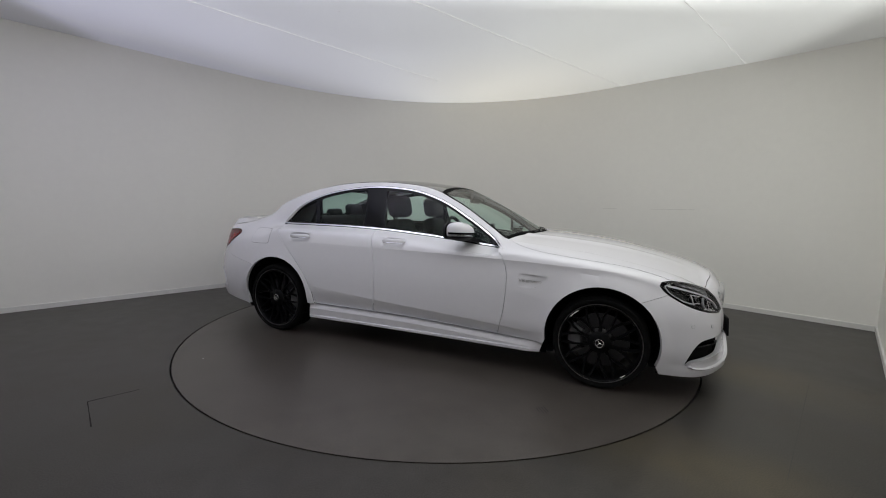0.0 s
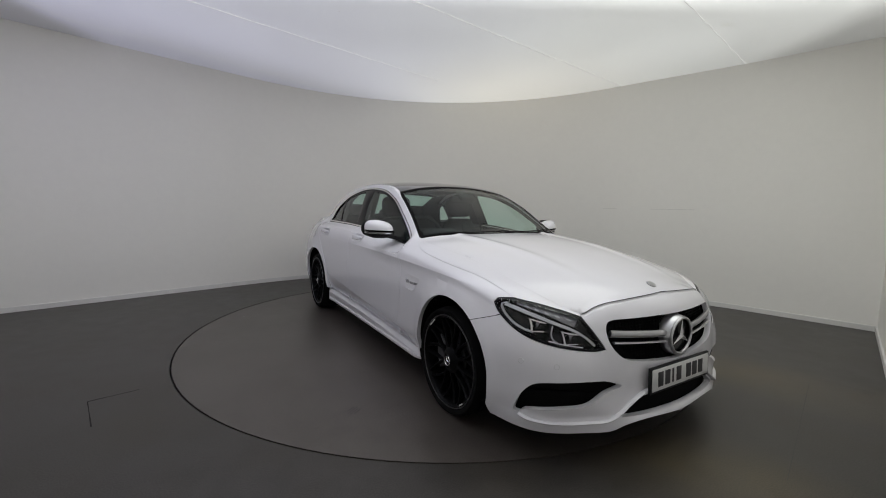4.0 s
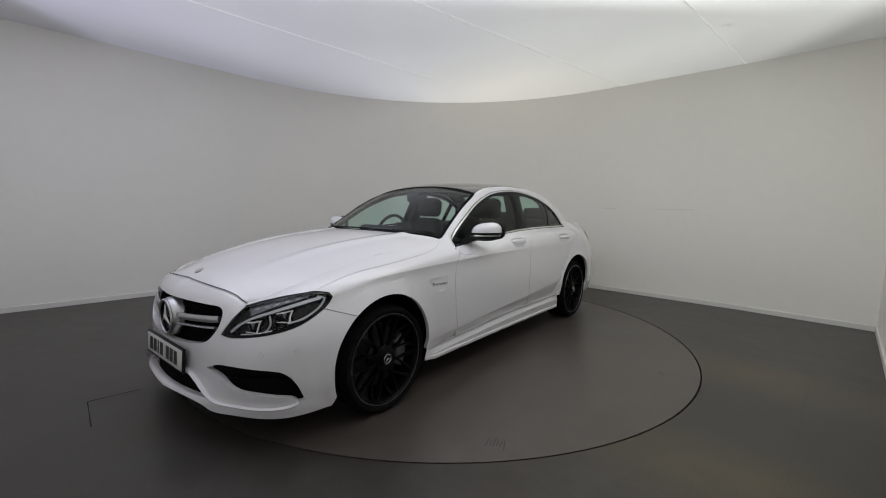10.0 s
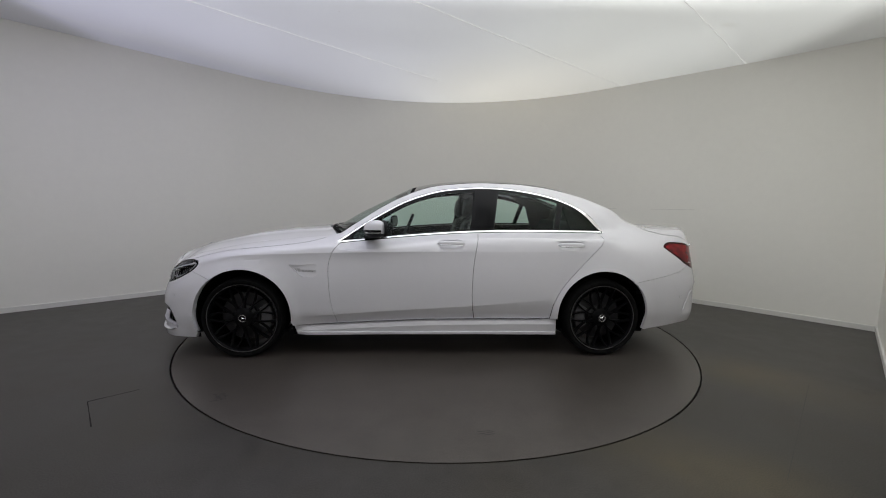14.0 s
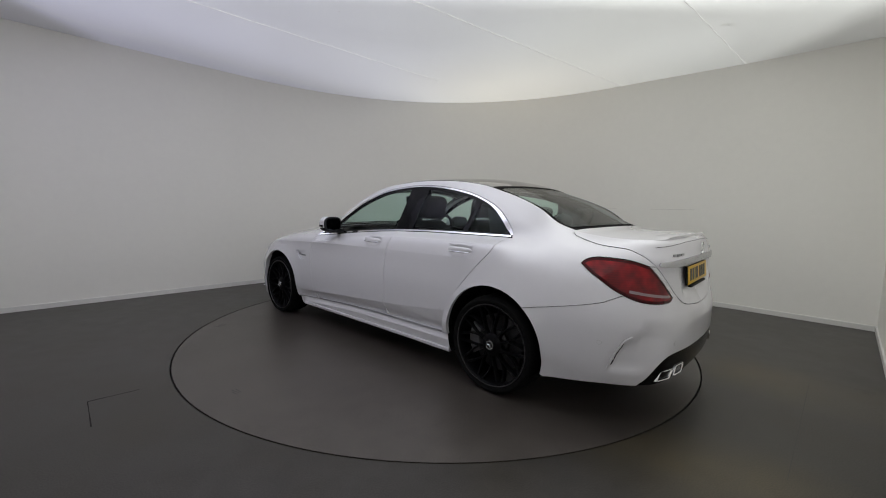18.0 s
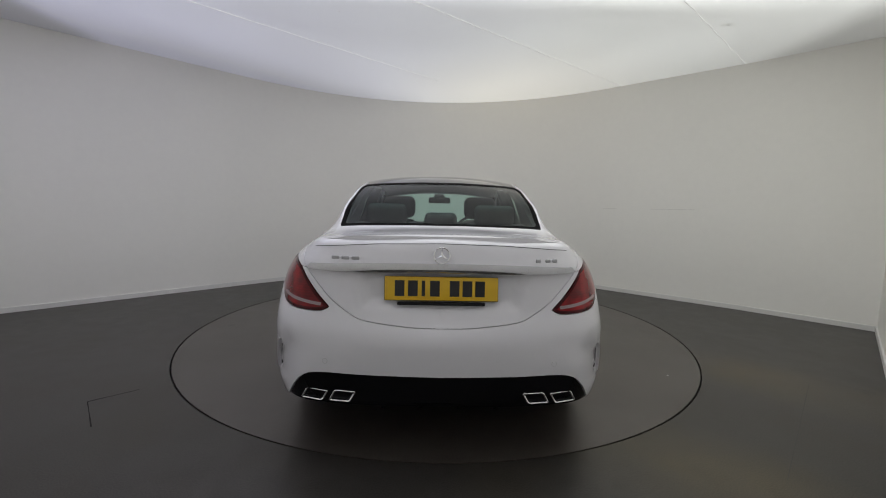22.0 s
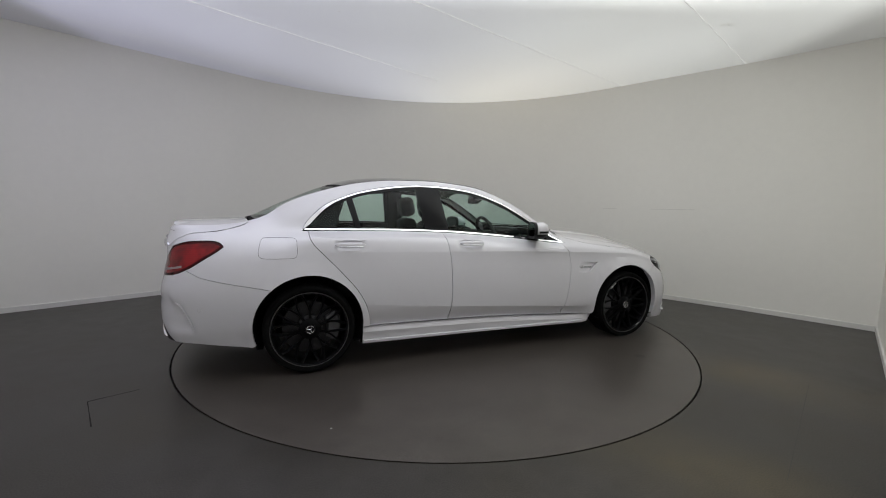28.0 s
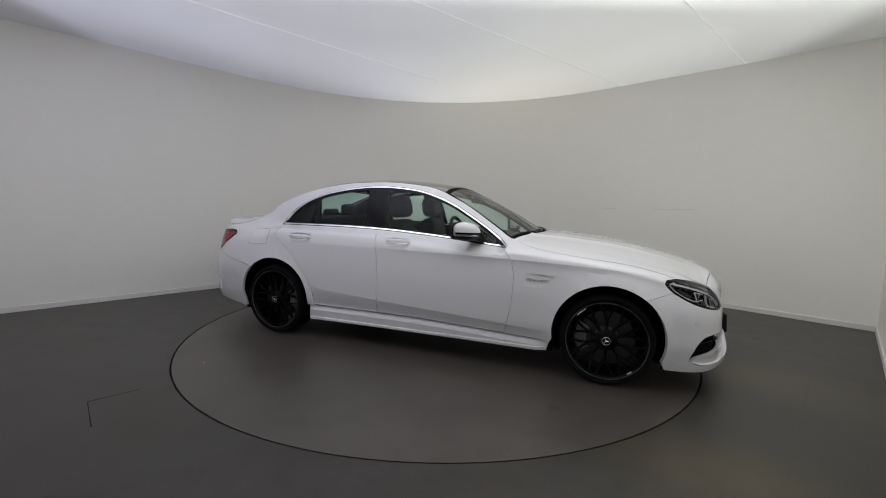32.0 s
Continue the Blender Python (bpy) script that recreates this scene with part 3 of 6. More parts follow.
# ---------------------------------------------------------------- car materials
def glass(name, tint, gloss=0.026, most=0.9):
    """Tinted window glass, clear to look through, with a mirror-like face."""
    m, nt, b = material(name)
    nt.nodes.remove(b)
    outp = nt.nodes["Material Output"]
    tr = node(nt, "ShaderNodeBsdfTransparent", Color=(*tint, 1))
    gl = node(nt, "ShaderNodeBsdfGlossy", Roughness=0.02)
    lw = node(nt, "ShaderNodeLayerWeight", Blend=0.5)
    pw = nt.nodes.new("ShaderNodeMath")
    pw.operation = "POWER"
    pw.inputs[1].default_value = 4.0
    nt.links.new(lw.outputs["Facing"], pw.inputs[0])
    fr = nt.nodes.new("ShaderNodeMapRange")
    fr.inputs["To Min"].default_value, fr.inputs["To Max"].default_value = gloss, most
    nt.links.new(pw.outputs[0], fr.inputs["Value"])
    mix = nt.nodes.new("ShaderNodeMixShader")
    nt.links.new(fr.outputs[0], mix.inputs[0])
    nt.links.new(tr.outputs[0], mix.inputs[1])
    nt.links.new(gl.outputs[0], mix.inputs[2])
    nt.links.new(mix.outputs[0], outp.inputs["Surface"])
    return m


M_PAINT = simple("white_paint", (0.70, 0.69, 0.722), 0.35, coat=1.0, spread=0.012, scale=240.0)
M_BLACK = simple("black_plastic", (0.008, 0.008, 0.009), 0.55, spread=0.15, scale=90.0, spec=0.25)
M_GLOSS = simple("gloss_black", (0.006, 0.006, 0.007), 0.12, spread=0.05, spec=0.14)
M_ROOF = simple("black_roof_glass", (0.010, 0.011, 0.012), 0.06, coat=0.6, spread=0.05)
M_CHROME = simple("chrome", (0.82, 0.82, 0.83), 0.12, metal=1.0, spread=0.03)
M_STRIP = simple("brushed_bright_metal", (0.58, 0.58, 0.60), 0.20, metal=1.0, spread=0.03)
M_SATIN = simple("satin_silver", (0.50, 0.50, 0.51), 0.30, metal=1.0, spread=0.05)
# darker than chrome: the badges' dark floor reflection is put into the colour
M_LETTER = simple("darkened_lettering", (0.42, 0.42, 0.43), 0.35, metal=1.0)
M_DARK = simple("underbody", (0.004, 0.004, 0.004), 0.9, spread=0.1, spec=0.1)
M_TYRE = simple("tyre_rubber", (0.006, 0.006, 0.006), 0.9, spread=0.12, scale=60.0, bump=0.0006, spec=0.06)
M_RIM = simple("black_wheel_paint", (0.004, 0.004, 0.0045), 0.32, spread=0.08, spec=0.06)
M_RIMEDGE = simple("polished_rim_edge", (0.19, 0.19, 0.195), 0.35, metal=1.0)
M_DISCM = simple("brake_steel", (0.06, 0.06, 0.063), 0.45, metal=1.0, scale=80.0)
M_CALIPER = simple("caliper_grey", (0.09, 0.09, 0.095), 0.4)
M_SIDEGLASS = glass("side_glass", (0.80, 0.93, 0.88))
M_SCREEN = glass("windscreen_glass", (0.76, 0.90, 0.86), 0.03, 0.7)
M_REAR = glass("rear_glass", (0.68, 0.87, 0.81), 0.02, 0.75)
M_LENS = glass("lamp_lens", (0.95, 0.96, 0.97), 0.02, 0.4)
M_DARKRED = simple("dark_red_lens", (0.045, 0.001, 0.002), 0.14, coat=0.08, spread=0.1, spec=0.2)
def lens_red(name, deep, bright):
    """Red lamp cover with fine ridges and a darker inside that shows through in soft bands."""
    m, nt, b = material(name)
    tc = nt.nodes.new("ShaderNodeTexCoord")
    cloud = node(nt, "ShaderNodeTexNoise", Scale=11.0, Detail=2.0)
    rib = node(nt, "ShaderNodeTexWave", Scale=26.0, Distortion=1.2, Detail=1.0)
    rib.bands_direction = "Z"
    nt.links.new(tc.outputs["Object"], cloud.inputs["Vector"])
    nt.links.new(tc.outputs["Object"], rib.inputs["Vector"])
    mul = nt.nodes.new("ShaderNodeMath")
    mul.operation = "MULTIPLY_ADD"
    mul.inputs[1].default_value = 0.12
    nt.links.new(rib.outputs["Fac"], mul.inputs[0])
    span = nt.nodes.new("ShaderNodeMapRange")
    span.inputs["From Min"].default_value, span.inputs["From Max"].default_value, span.inputs["To Max"].default_value = 0.38, 0.66, 0.8
    nt.links.new(cloud.outputs["Fac"], span.inputs["Value"])
    nt.links.new(span.outputs[0], mul.inputs[2])
    mix = nt.nodes.new("ShaderNodeMix")
    mix.data_type = "RGBA"
    mix.inputs[6].default_value, mix.inputs[7].default_value = (*deep, 1), (*bright, 1)
    nt.links.new(mul.outputs[0], mix.inputs[0])
    nt.links.new(mix.outputs[2], b.inputs["Base Color"])
    b.inputs["Roughness"].default_value = 0.12
    b.inputs["Specular IOR Level"].default_value = 0.3
    b.inputs["Coat Weight"].default_value = 0.25
    return m


M_RED = lens_red("red_lens", (0.10, 0.001, 0.003), (0.34, 0.004, 0.009))
M_SMOKE = simple("clear_lamp_band", (0.30, 0.22, 0.23), 0.12, coat=0.4)
M_LEATHER = simple("black_leather", (0.008, 0.008, 0.009), 0.5, spread=0.15, scale=40.0, spec=0.25)
M_TRIM = simple("cabin_plastic", (0.009, 0.009, 0.010), 0.6, spread=0.1, spec=0.25)
# shelf colour lightened in place of the reflection on the rear glass
M_SHELF = simple("shelf_lightened", (0.035, 0.035, 0.036), 0.8, spread=0.08)
M_LINER = simple("grey_headlining", (0.16, 0.16, 0.155), 0.9, spread=0.05)
M_PLATEW = simple("white_plate", (0.58, 0.58, 0.57), 0.35, spread=0.03)
M_PLATEY = simple("yellow_plate", (0.72, 0.45, 0.02), 0.35, spread=0.04)
M_INK = simple("plate_ink", (0.012, 0.012, 0.014), 0.4)
M_REFLECT = simple("lamp_reflector", (0.62, 0.62, 0.64), 0.15, metal=1.0)
M_HOUSING = simple("lamp_housing", (0.010, 0.010, 0.011), 0.3, spread=0.1, spec=0.25)
M_LAMPGREY = simple("lamp_grey_panel", (0.16, 0.155, 0.17), 0.35, metal=0.6, spread=0.1)
M_DRL = simple("white_light_guide", (0.46, 0.46, 0.48), 0.25, spread=0.02)
M_MIRROR = simple("dim_mirror", (0.05, 0.055, 0.06), 0.05, metal=1.0, spread=0.02)
M_SENSOR = simple("sensor_gap", (0.50, 0.50, 0.51), 0.5)
M_GRILLE = simple("grille_mesh", (0.003, 0.003, 0.0035), 0.7, spec=0.05)

# ---------------------------------------------------------------- turntable
table = thing("turntable", "round grey vinyl turntable set flush in the floor", "turntable")
bm = bmesh.new()
bmesh.ops.create_cone(bm, cap_ends=True, segments=160, radius1=TABLE_R - GAP, radius2=TABLE_R - GAP, depth=0.04, matrix=pose(0, 0, -0.021))
part("disc", bm, M_DISC, table, smooth=False)

# ---------------------------------------------------------------- the car
car = thing("car", "white four-door saloon with black wheels and roof on a turntable", "car")

ARCH_F, ARCH_R = (1.42, 0.325, 0.362), (-1.42, 0.332, 0.368)


def arch_line(arch, a0, a1, n=36):
    """Part of a wheel opening, from angle a0 to a1 in degrees; 0 points to the front."""
    cx, cz, r = arch
    return [(cx + r * math.cos(radians(a)), cz + r * math.sin(radians(a))) for a in np.linspace(a0, a1, n)]


SILL_TOP = Smooth([(1.06, 0.245), (0.7, 0.262), (0.2, 0.286), (-0.1, 0.296), (-1.1, 0.303)])


def sill_line(x0, x1, drop=0.0):
    n = max(2, int(abs(x1 - x0) / 0.04))
    return [(x, float(SILL_TOP(x)) - drop) for x in np.linspace(x0, x1, n)]


def belt_line(x0, x1, drop=0.0):
    n = max(2, int(abs(x1 - x0) / 0.03))
    return [(x, float(BELT(x)) - drop) for x in np.linspace(x0, x1, n)]


DOOR_FRONT = smooth_line([(0.69, 0.895), (0.712, 0.868), (0.745, 0.824), (0.770, 0.74), (0.775, 0.66), (0.764, 0.498), (0.742, 0.38), (0.708, 0.262)])
DOOR_MID = smooth_line([(-0.401, 0.985), (-0.38, 0.88), (-0.357, 0.724), (-0.349, 0.521), (-0.356, 0.40), (-0.373, 0.2985)])
DOOR_REAR = smooth_line([(-1.415, 0.992), (-1.412, 0.952), (-1.385, 0.905), (-1.345, 0.862), (-1.207, 0.716), (-1.085, 0.569), (-1.02, 0.441), (-0.992, 0.303)])
# outer edge of the bright window surround, from the front tip over the top to the rear corner
DLO_TOP = smooth_line([(0.735, 0.893), (0.655, 0.948), (0.538, 1.030), (0.401, 1.116), (0.245, 1.205), (0.111, 1.263), (-0.043, 1.312), (-0.181, 1.338), (-0.41, 1.358),
                       (-0.639, 1.354), (-0.87, 1.325), (-1.057, 1.282), (-1.244, 1.207), (-1.345, 1.140), (-1.425, 1.062), (-1.462, 0.998)])
HEAD_LOW = [(2.366, 0.538), (2.310, 0.530), (2.207, 0.538), (2.077, 0.560), (1.969, 0.588), (1.877, 0.628), (1.794, 0.679), (1.761, 0.718)]
HEAD_TOP = [(1.761, 0.718), (1.773, 0.739), (1.848, 0.749), (2.02, 0.729), (2.17, 0.703), (2.265, 0.680)]
HEAD_IN = [(2.265, 0.680), (2.297, 0.638), (2.337, 0.58), (2.366, 0.538)]
yt = lambda y: s_of_y(y, False)
yf = lambda y: s_of_y(y, True)
TAIL_TOP = [(-1.969, 0.894), (-1.994, 0.917), (-2.054, 0.932), (-2.172, 0.930), (-2.273, 0.919), (-2.366, 0.894)]
TAIL_IN = [(-2.366, 0.894), (-2.452, 0.816), (-2.557, 0.72)]
TAIL_LOW = [(-2.557, 0.72), (-2.52, 0.702), (-2.459, 0.699), (-2.34, 0.705), (-2.253, 0.724), (-2.164, 0.764), (-2.096, 0.807), (-2.02, 0.855), (-1.969, 0.894)]
LID_SIDE = [(-1.855, z_top(-1.855)), (-1.88, 1.036), (-2.032, 0.997), (-2.16, 0.985), (-2.253, 0.976), (-2.336, 0.946), (-2.412, 0.893)]
LID_EDGE = [(-2.412, 0.893), (-2.50, 0.815), (-2.565, 0.755), (-2.638, 0.705), (-2.724, 0.667), (-2.931, 0.642), (S_TAIL, 0.637)]
SHUT = [(0.754, z_top(0.754)), (0.802, 0.934), (0.904, 0.906), (1.027, 0.884), (1.215, 0.861), (1.53, 0.825), (1.722, 0.785), (1.848, 0.749)]
JOINT_F = [(1.812, 0.664), (1.646, 0.609)]
JOINT_R = [(-2.205, 0.744), (-2.137, 0.715), (-2.083, 0.695), (-1.9, 0.655), (-1.661, 0.609)]
VENT = [(1.066, 0.721), (0.96, 0.727), (0.862, 0.731), (0.858, 0.64), (0.909, 0.633), (0.965, 0.636), (0.985, 0.643)]


def arch_angle(arch, x):
    return math.degrees(math.acos(max(-1, min(1, (x - arch[0]) / arch[2]))))


def build_side(mirror):
    """Fender, doors, side frame, sill, windows and trim of one side."""
    sd = dict(mirror=mirror)
    # fender
    a_joint = math.degrees(math.atan2(0.609 - ARCH_F[1], 1.646 - ARCH_F[0]))
    fender = flank("fender", join_lines([(0.70, z_top(0.70))], smooth_line(SHUT), smooth_line(HEAD_TOP[:3])[::-1], [p for p in smooth_line(HEAD_LOW)[::-1] if p[0] < 1.812], smooth_line(JOINT_F),
                                        arch_line(ARCH_F, a_joint, 188), sill_line(1.045, 0.708), DOOR_FRONT[::-1], [(0.69, 0.91), (0.70, z_top(0.70))]),
                   M_PAINT, car, bulge=fender_shape, lines=[crease_line(CREASE, 1.70, 0.71), crease_line(LOW_CREASE, 1.04, 0.72)], holes=[dense(VENT, 0.03)], sharp=16, gap=0.0010, spacing=0.028, **sd)
    flank("fender_vent", dense(VENT, 0.02), M_PAINT, fender, bulge=vent_shape, gap=-0.0016, spacing=0.014, **sd)
    flank("bonnet_side", join_lines(top_line(0.754, 2.265), smooth_line(HEAD_TOP[2:])[::-1], smooth_line(SHUT)[::-1]), M_PAINT, BONNET, seam=True, gap=0.0006, spacing=0.028, **sd)
    # doors
    fd = flank("front_door", join_lines(belt_line(0.69, -0.401, 0.004), DOOR_MID, sill_line(-0.373, 0.708), DOOR_FRONT[::-1]), M_PAINT, car, bulge=door_shape, lines=[crease_line(CREASE, 0.76, -0.36), crease_line(LOW_CREASE, 0.73, -0.36), *cup_lines(-0.176)], sharp=16, spacing=0.024, **sd)
    rd = flank("rear_door", join_lines(belt_line(-0.401, -1.415, 0.004), DOOR_REAR, sill_line(-0.992, -0.373), DOOR_MID[::-1]), M_PAINT, car, bulge=door_shape, lines=[crease_line(CREASE, -0.36, -1.33), crease_line(LOW_CREASE, -0.36, -1.02), *cup_lines(-1.140)], sharp=16, spacing=0.024, **sd)
    # frame round the windows with the rear quarter
    a0 = math.degrees(math.atan2(0.609 - ARCH_R[1], -1.661 - ARCH_R[0]))
    low = smooth_line(TAIL_LOW)
    flank("side_frame", join_lines(top_line(0.70, -1.855), smooth_line(LID_SIDE), smooth_line(TAIL_TOP)[::-1],
                                   [p for p in low[::-1] if p[0] > -2.205], smooth_line(JOINT_R), arch_line(ARCH_R, a0, 0), arch_line(ARCH_R, 0, -4, 3),
                                   sill_line(-1.05, -0.992), DOOR_REAR[::-1], [(-1.415, 0.998), (-1.462, 0.998)], DLO_TOP[::-1], [(0.72, 0.91), (0.70, z_top(0.70))]),
          M_PAINT, car, bulge=flap_shape, spacing=0.028, seam=True, **sd)
    # sill with its step
    sill = join_lines(sill_line(1.045, -1.05, 0.003), [(-1.05, 0.168)], smooth_line([(-1.05, 0.166), (0.0, 0.169), (1.02, 0.166)], 0.04), [(1.045, 0.245)])
    ledges = [[(x, float(SILL_TOP(x)) - d) for x in np.linspace(1.03, -1.04, 70)] for d in (0.012, 0.030, 0.048)] + [[(x, z) for x in np.linspace(1.0, -1.04, 70)] for z in (0.194, 0.188)]
    flank("sill", sill, M_PAINT, car, bulge=sill_shape, lines=ledges, sharp=16, spacing=0.025, **sd)
    # window surround and glass
    dlo = join_lines(DLO_TOP, belt_line(-1.455, 0.72)[::1])
    slim, broad = shrink(dlo, 0.011), shrink(dlo, 0.030)
    share = [min(1.0, max(0.0, (-1.20 - p[0]) / 0.2)) * min(1.0, max(0.0, (p[1] - float(BELT(p[0])) - 0.014) / 0.05)) for p in dlo]
    inner = [(a[0] + (c[0] - a[0]) * k, a[1] + (c[1] - a[1]) * k) for a, c, k in zip(slim, broad, share)]
    arc = DLO_TOP[2:-6]
    rim = [(p[0] + 0.0035 * (q[1] - p[1]) / math.dist(p, q), p[1] - 0.0035 * (q[0] - p[0]) / math.dist(p, q)) for p, q in zip(arc, DLO_TOP[3:-5])]
    flank("window_seal", arc + rim[::-1], M_BLACK, car, off=0.0015, gap=0.0, deep=0.004, spacing=0.06, label="thin black seal above the window surround", **sd)
    flank("window_trim", dlo, M_CHROME, car, holes=[inner], off=0.004, gap=0.0, spacing=0.06, label="bright metal strip round the side windows", **sd)
    dark = shrink(dlo, 0.008)
    top_at = lambda x: float(np.interp(-x, [-p[0] for p in DLO_TOP], [p[1] for p in DLO_TOP]))

    def pane(x0, x1, top_in=0.034):
        """Window opening between two slanting edges."""
        n = 26
        xs = np.linspace(x0, x1, n)
        low_side = [(x, float(BELT(x)) + 0.018) for x in xs]
        up = []
        for x in xs:
            xu = x - 0.05 * (1 if x < 0.1 else 0)
            up.append((xu, max(top_at(xu) - top_in, float(BELT(xu)) + 0.022)))
        return join_lines(low_side, up[::-1])

    panes = [pane(0.60, -0.335), pane(-0.535, -1.035), pane(-1.075, -1.37)]
    flank("window_frame", dark, M_GLOSS, car, holes=panes, off=-0.003, gap=0.0, deep=0.03, spacing=0.06, label="gloss black window frame and pillar cover", **sd)
    for p, owner, nm in zip(panes, (fd, rd, rd), ("window_glass", "window_glass", "quarter_glass")):
        flank(nm, p, M_SIDEGLASS, owner, off=-0.008, gap=-0.003, deep=0.004, spacing=0.06, label="green-tinted side window glass", **sd)
    return fd, rd


CREASE = Smooth([(1.80, 0.745), (1.64, 0.77), (1.42, 0.793), (1.12, 0.808), (0.72, 0.823), (0.2, 0.836), (-0.4, 0.843), (-1.0, 0.850), (-1.5, 0.858)])
LOW_CREASE = Smooth([(1.05, 0.318), (0.75, 0.335), (0.4, 0.362), (-0.1, 0.394), (-0.35, 0.409), (-0.7, 0.438), (-1.1, 0.472)])


def cup_lines(c):
    return [[(c + rx * math.cos(a), 0.900 + rz * math.sin(a)) for a in np.linspace(0, 2 * math.pi, 33)] for rx, rz in ((0.120, 0.040), (0.100, 0.031), (0.080, 0.022))]


def crease_line(f, x0, x1):
    return [(x, float(f(x))) for x in np.linspace(x0, x1, 50)]


def fold(s, z):
    """Sharp shoulder fold and the tuck below the lower one."""
    ends = np.clip((1.75 - s) / 0.35, 0, 1) * np.clip((s + 1.5) / 0.35, 0, 1)
    dz = z - CREASE(s)
    up = np.interp(s, [-1.2, -0.4, 0.4], [0.0025, 0.0045, 0.009]) * np.clip(1 - np.where(dz > 0, dz / 0.075, -dz / 0.032), 0, 1) * ends
    fade = np.clip((1.05 - s) / 0.25, 0, 1)
    return up - 0.036 * np.clip((LOW_CREASE(s) - z) / (LOW_CREASE(s) - SILL_TOP(s)), 0, 1.1) * fade


def fender_shape(s, z):
    """Slight flare round the wheel opening and the folds."""
    return fold(s, z) + 0.012 * np.exp(-((np.hypot(s - 1.42, z - 0.325) - 0.375) / 0.035) ** 2)


def vent_shape(s, z):
    """Sunken vent behind the wheel, deepest in front."""
    return fold(s, z) - 0.020 * np.clip((s - 0.858) / 0.17, 0, 1)


def door_shape(s, z):
    """Soft fold under the shoulder and the slanting fold above the sill."""
    cup = sum(-0.026 * np.exp(-(((s - c) / 0.098) ** 4 + ((z - 0.900) / 0.030) ** 4)) for c in (-0.176, -1.140))
    return cup + fold(s, z)


def flap_shape(s, z):
    flare = 0.012 * np.exp(-((np.hypot(s + 1.42, z - 0.332) - 0.38) / 0.035) ** 2) * (z < 0.72)
    return flare


def sill_shape(s, z):
    """The sill swells outward below a ledge."""
    drop = SILL_TOP(s) - z
    return -0.033 + (0.031 * np.clip((drop - 0.003) / 0.045, 0, 1) ** 0.8 + 0.012 * np.clip((0.194 - z) / 0.006, 0, 1)) * np.clip((1.06 - s) / 0.12, 0.25, 1)


def nose_shape(s, z):
    """Splitter lip and the fold of the front apron."""
    flare = 0.012 * np.exp(-((np.hypot(s - 1.42, z - 0.325) - 0.375) / 0.035) ** 2)
    lip = 0.010 * np.clip((0.205 - z) / 0.012, 0, 1) * np.clip((s - 1.8) / 0.2, 0, 1)
    return lip + flare


def tail_shape(s, z):
    flare = 0.012 * np.exp(-((np.hypot(s + 1.42, z - 0.332) - 0.38) / 0.035) ** 2)
    # hollow behind the upright vane near the corner
    edge = np.interp(z, [0.34, 0.362, 0.433, 0.505, 0.537, 0.55], [-2.14, -2.147, -2.176, -2.222, -2.27, -2.36])
    dent = -0.022 * np.clip((edge - s) / 0.010, 0, 1) * np.clip(1 - (edge - s) / 0.26, 0, 1) * np.clip((z - 0.34) / 0.03, 0, 1) * np.clip((0.555 - z) / 0.015, 0, 1)
    return flare + dent


def plate_hollow(s, z):
    """Shallow hollow round the rear plate, narrower toward its foot."""
    y = np.interp(s, S_TAB, C_TAB[:, 1])
    wide = 0.36 + 0.35 * (z - 0.72)
    return -0.026 * np.clip((wide - y) / 0.03, 0, 1) * np.clip((z - 0.72) / 0.02, 0, 1) * np.clip((0.90 - z) / 0.01, 0, 1)


BONNET = cover("bonnet", join_lines([(2.12, 0.0)], edge_xy(2.265, S_NOSE, 0.03)[::-1], edge_xy(2.265, 0.754), smooth_line([(0.738, 0.705), (0.820, 0.45), (0.885, 0.2), (0.900, 0.0)])),
               M_PAINT, car, gap=0.0, shape=lambda x, y: 0.011 * np.clip(1 - np.abs(y - 0.40 - 0.07 * (1.2 - x)) / 0.07, 0, 1) ** 1.3 * np.clip((2.0 - x) / 0.5, 0, 1), deep=0.018, spacing=0.022)
for mirror in (False, True):
    build_side(mirror)

# front apron
a_joint = math.degrees(math.atan2(0.609 - ARCH_F[1], 1.646 - ARCH_F[0]))
GRILLE = smooth_line([(S_NOSE, 0.672), (2.624, 0.669), (2.440, 0.667)]) + smooth_line([(2.418, 0.665), (2.396, 0.658), (2.380, 0.636), (2.383, 0.590), (2.407, 0.544), (2.463, 0.494), (2.553, 0.470), (2.717, 0.453), (S_NOSE, 0.445)])
LOWER = smooth_line([(S_NOSE, 0.292), (2.62, 0.292), (2.56, 0.284), (2.50, 0.256), (2.455, 0.222)]) + smooth_line([(2.455, 0.214), (2.6, 0.208), (S_NOSE, 0.205)])
INTAKE = smooth_line([(2.455, 0.361), (2.40, 0.380), (2.357, 0.390), (2.241, 0.396), (2.065, 0.388), (2.005, 0.364), (1.962, 0.311), (1.928, 0.232)]) + smooth_line([(1.935, 0.226), (1.958, 0.228), (1.985, 0.250), (2.139, 0.272), (2.253, 0.280), (2.309, 0.301), (2.369, 0.334), (2.445, 0.356)])
low_front = smooth_line([(1.785, 0.152), (1.93, 0.147), (2.04, 0.144), (2.25, 0.152), (2.39, 0.153), (2.475, 0.176), (2.62, 0.186), (S_NOSE, 0.178)], 0.03)
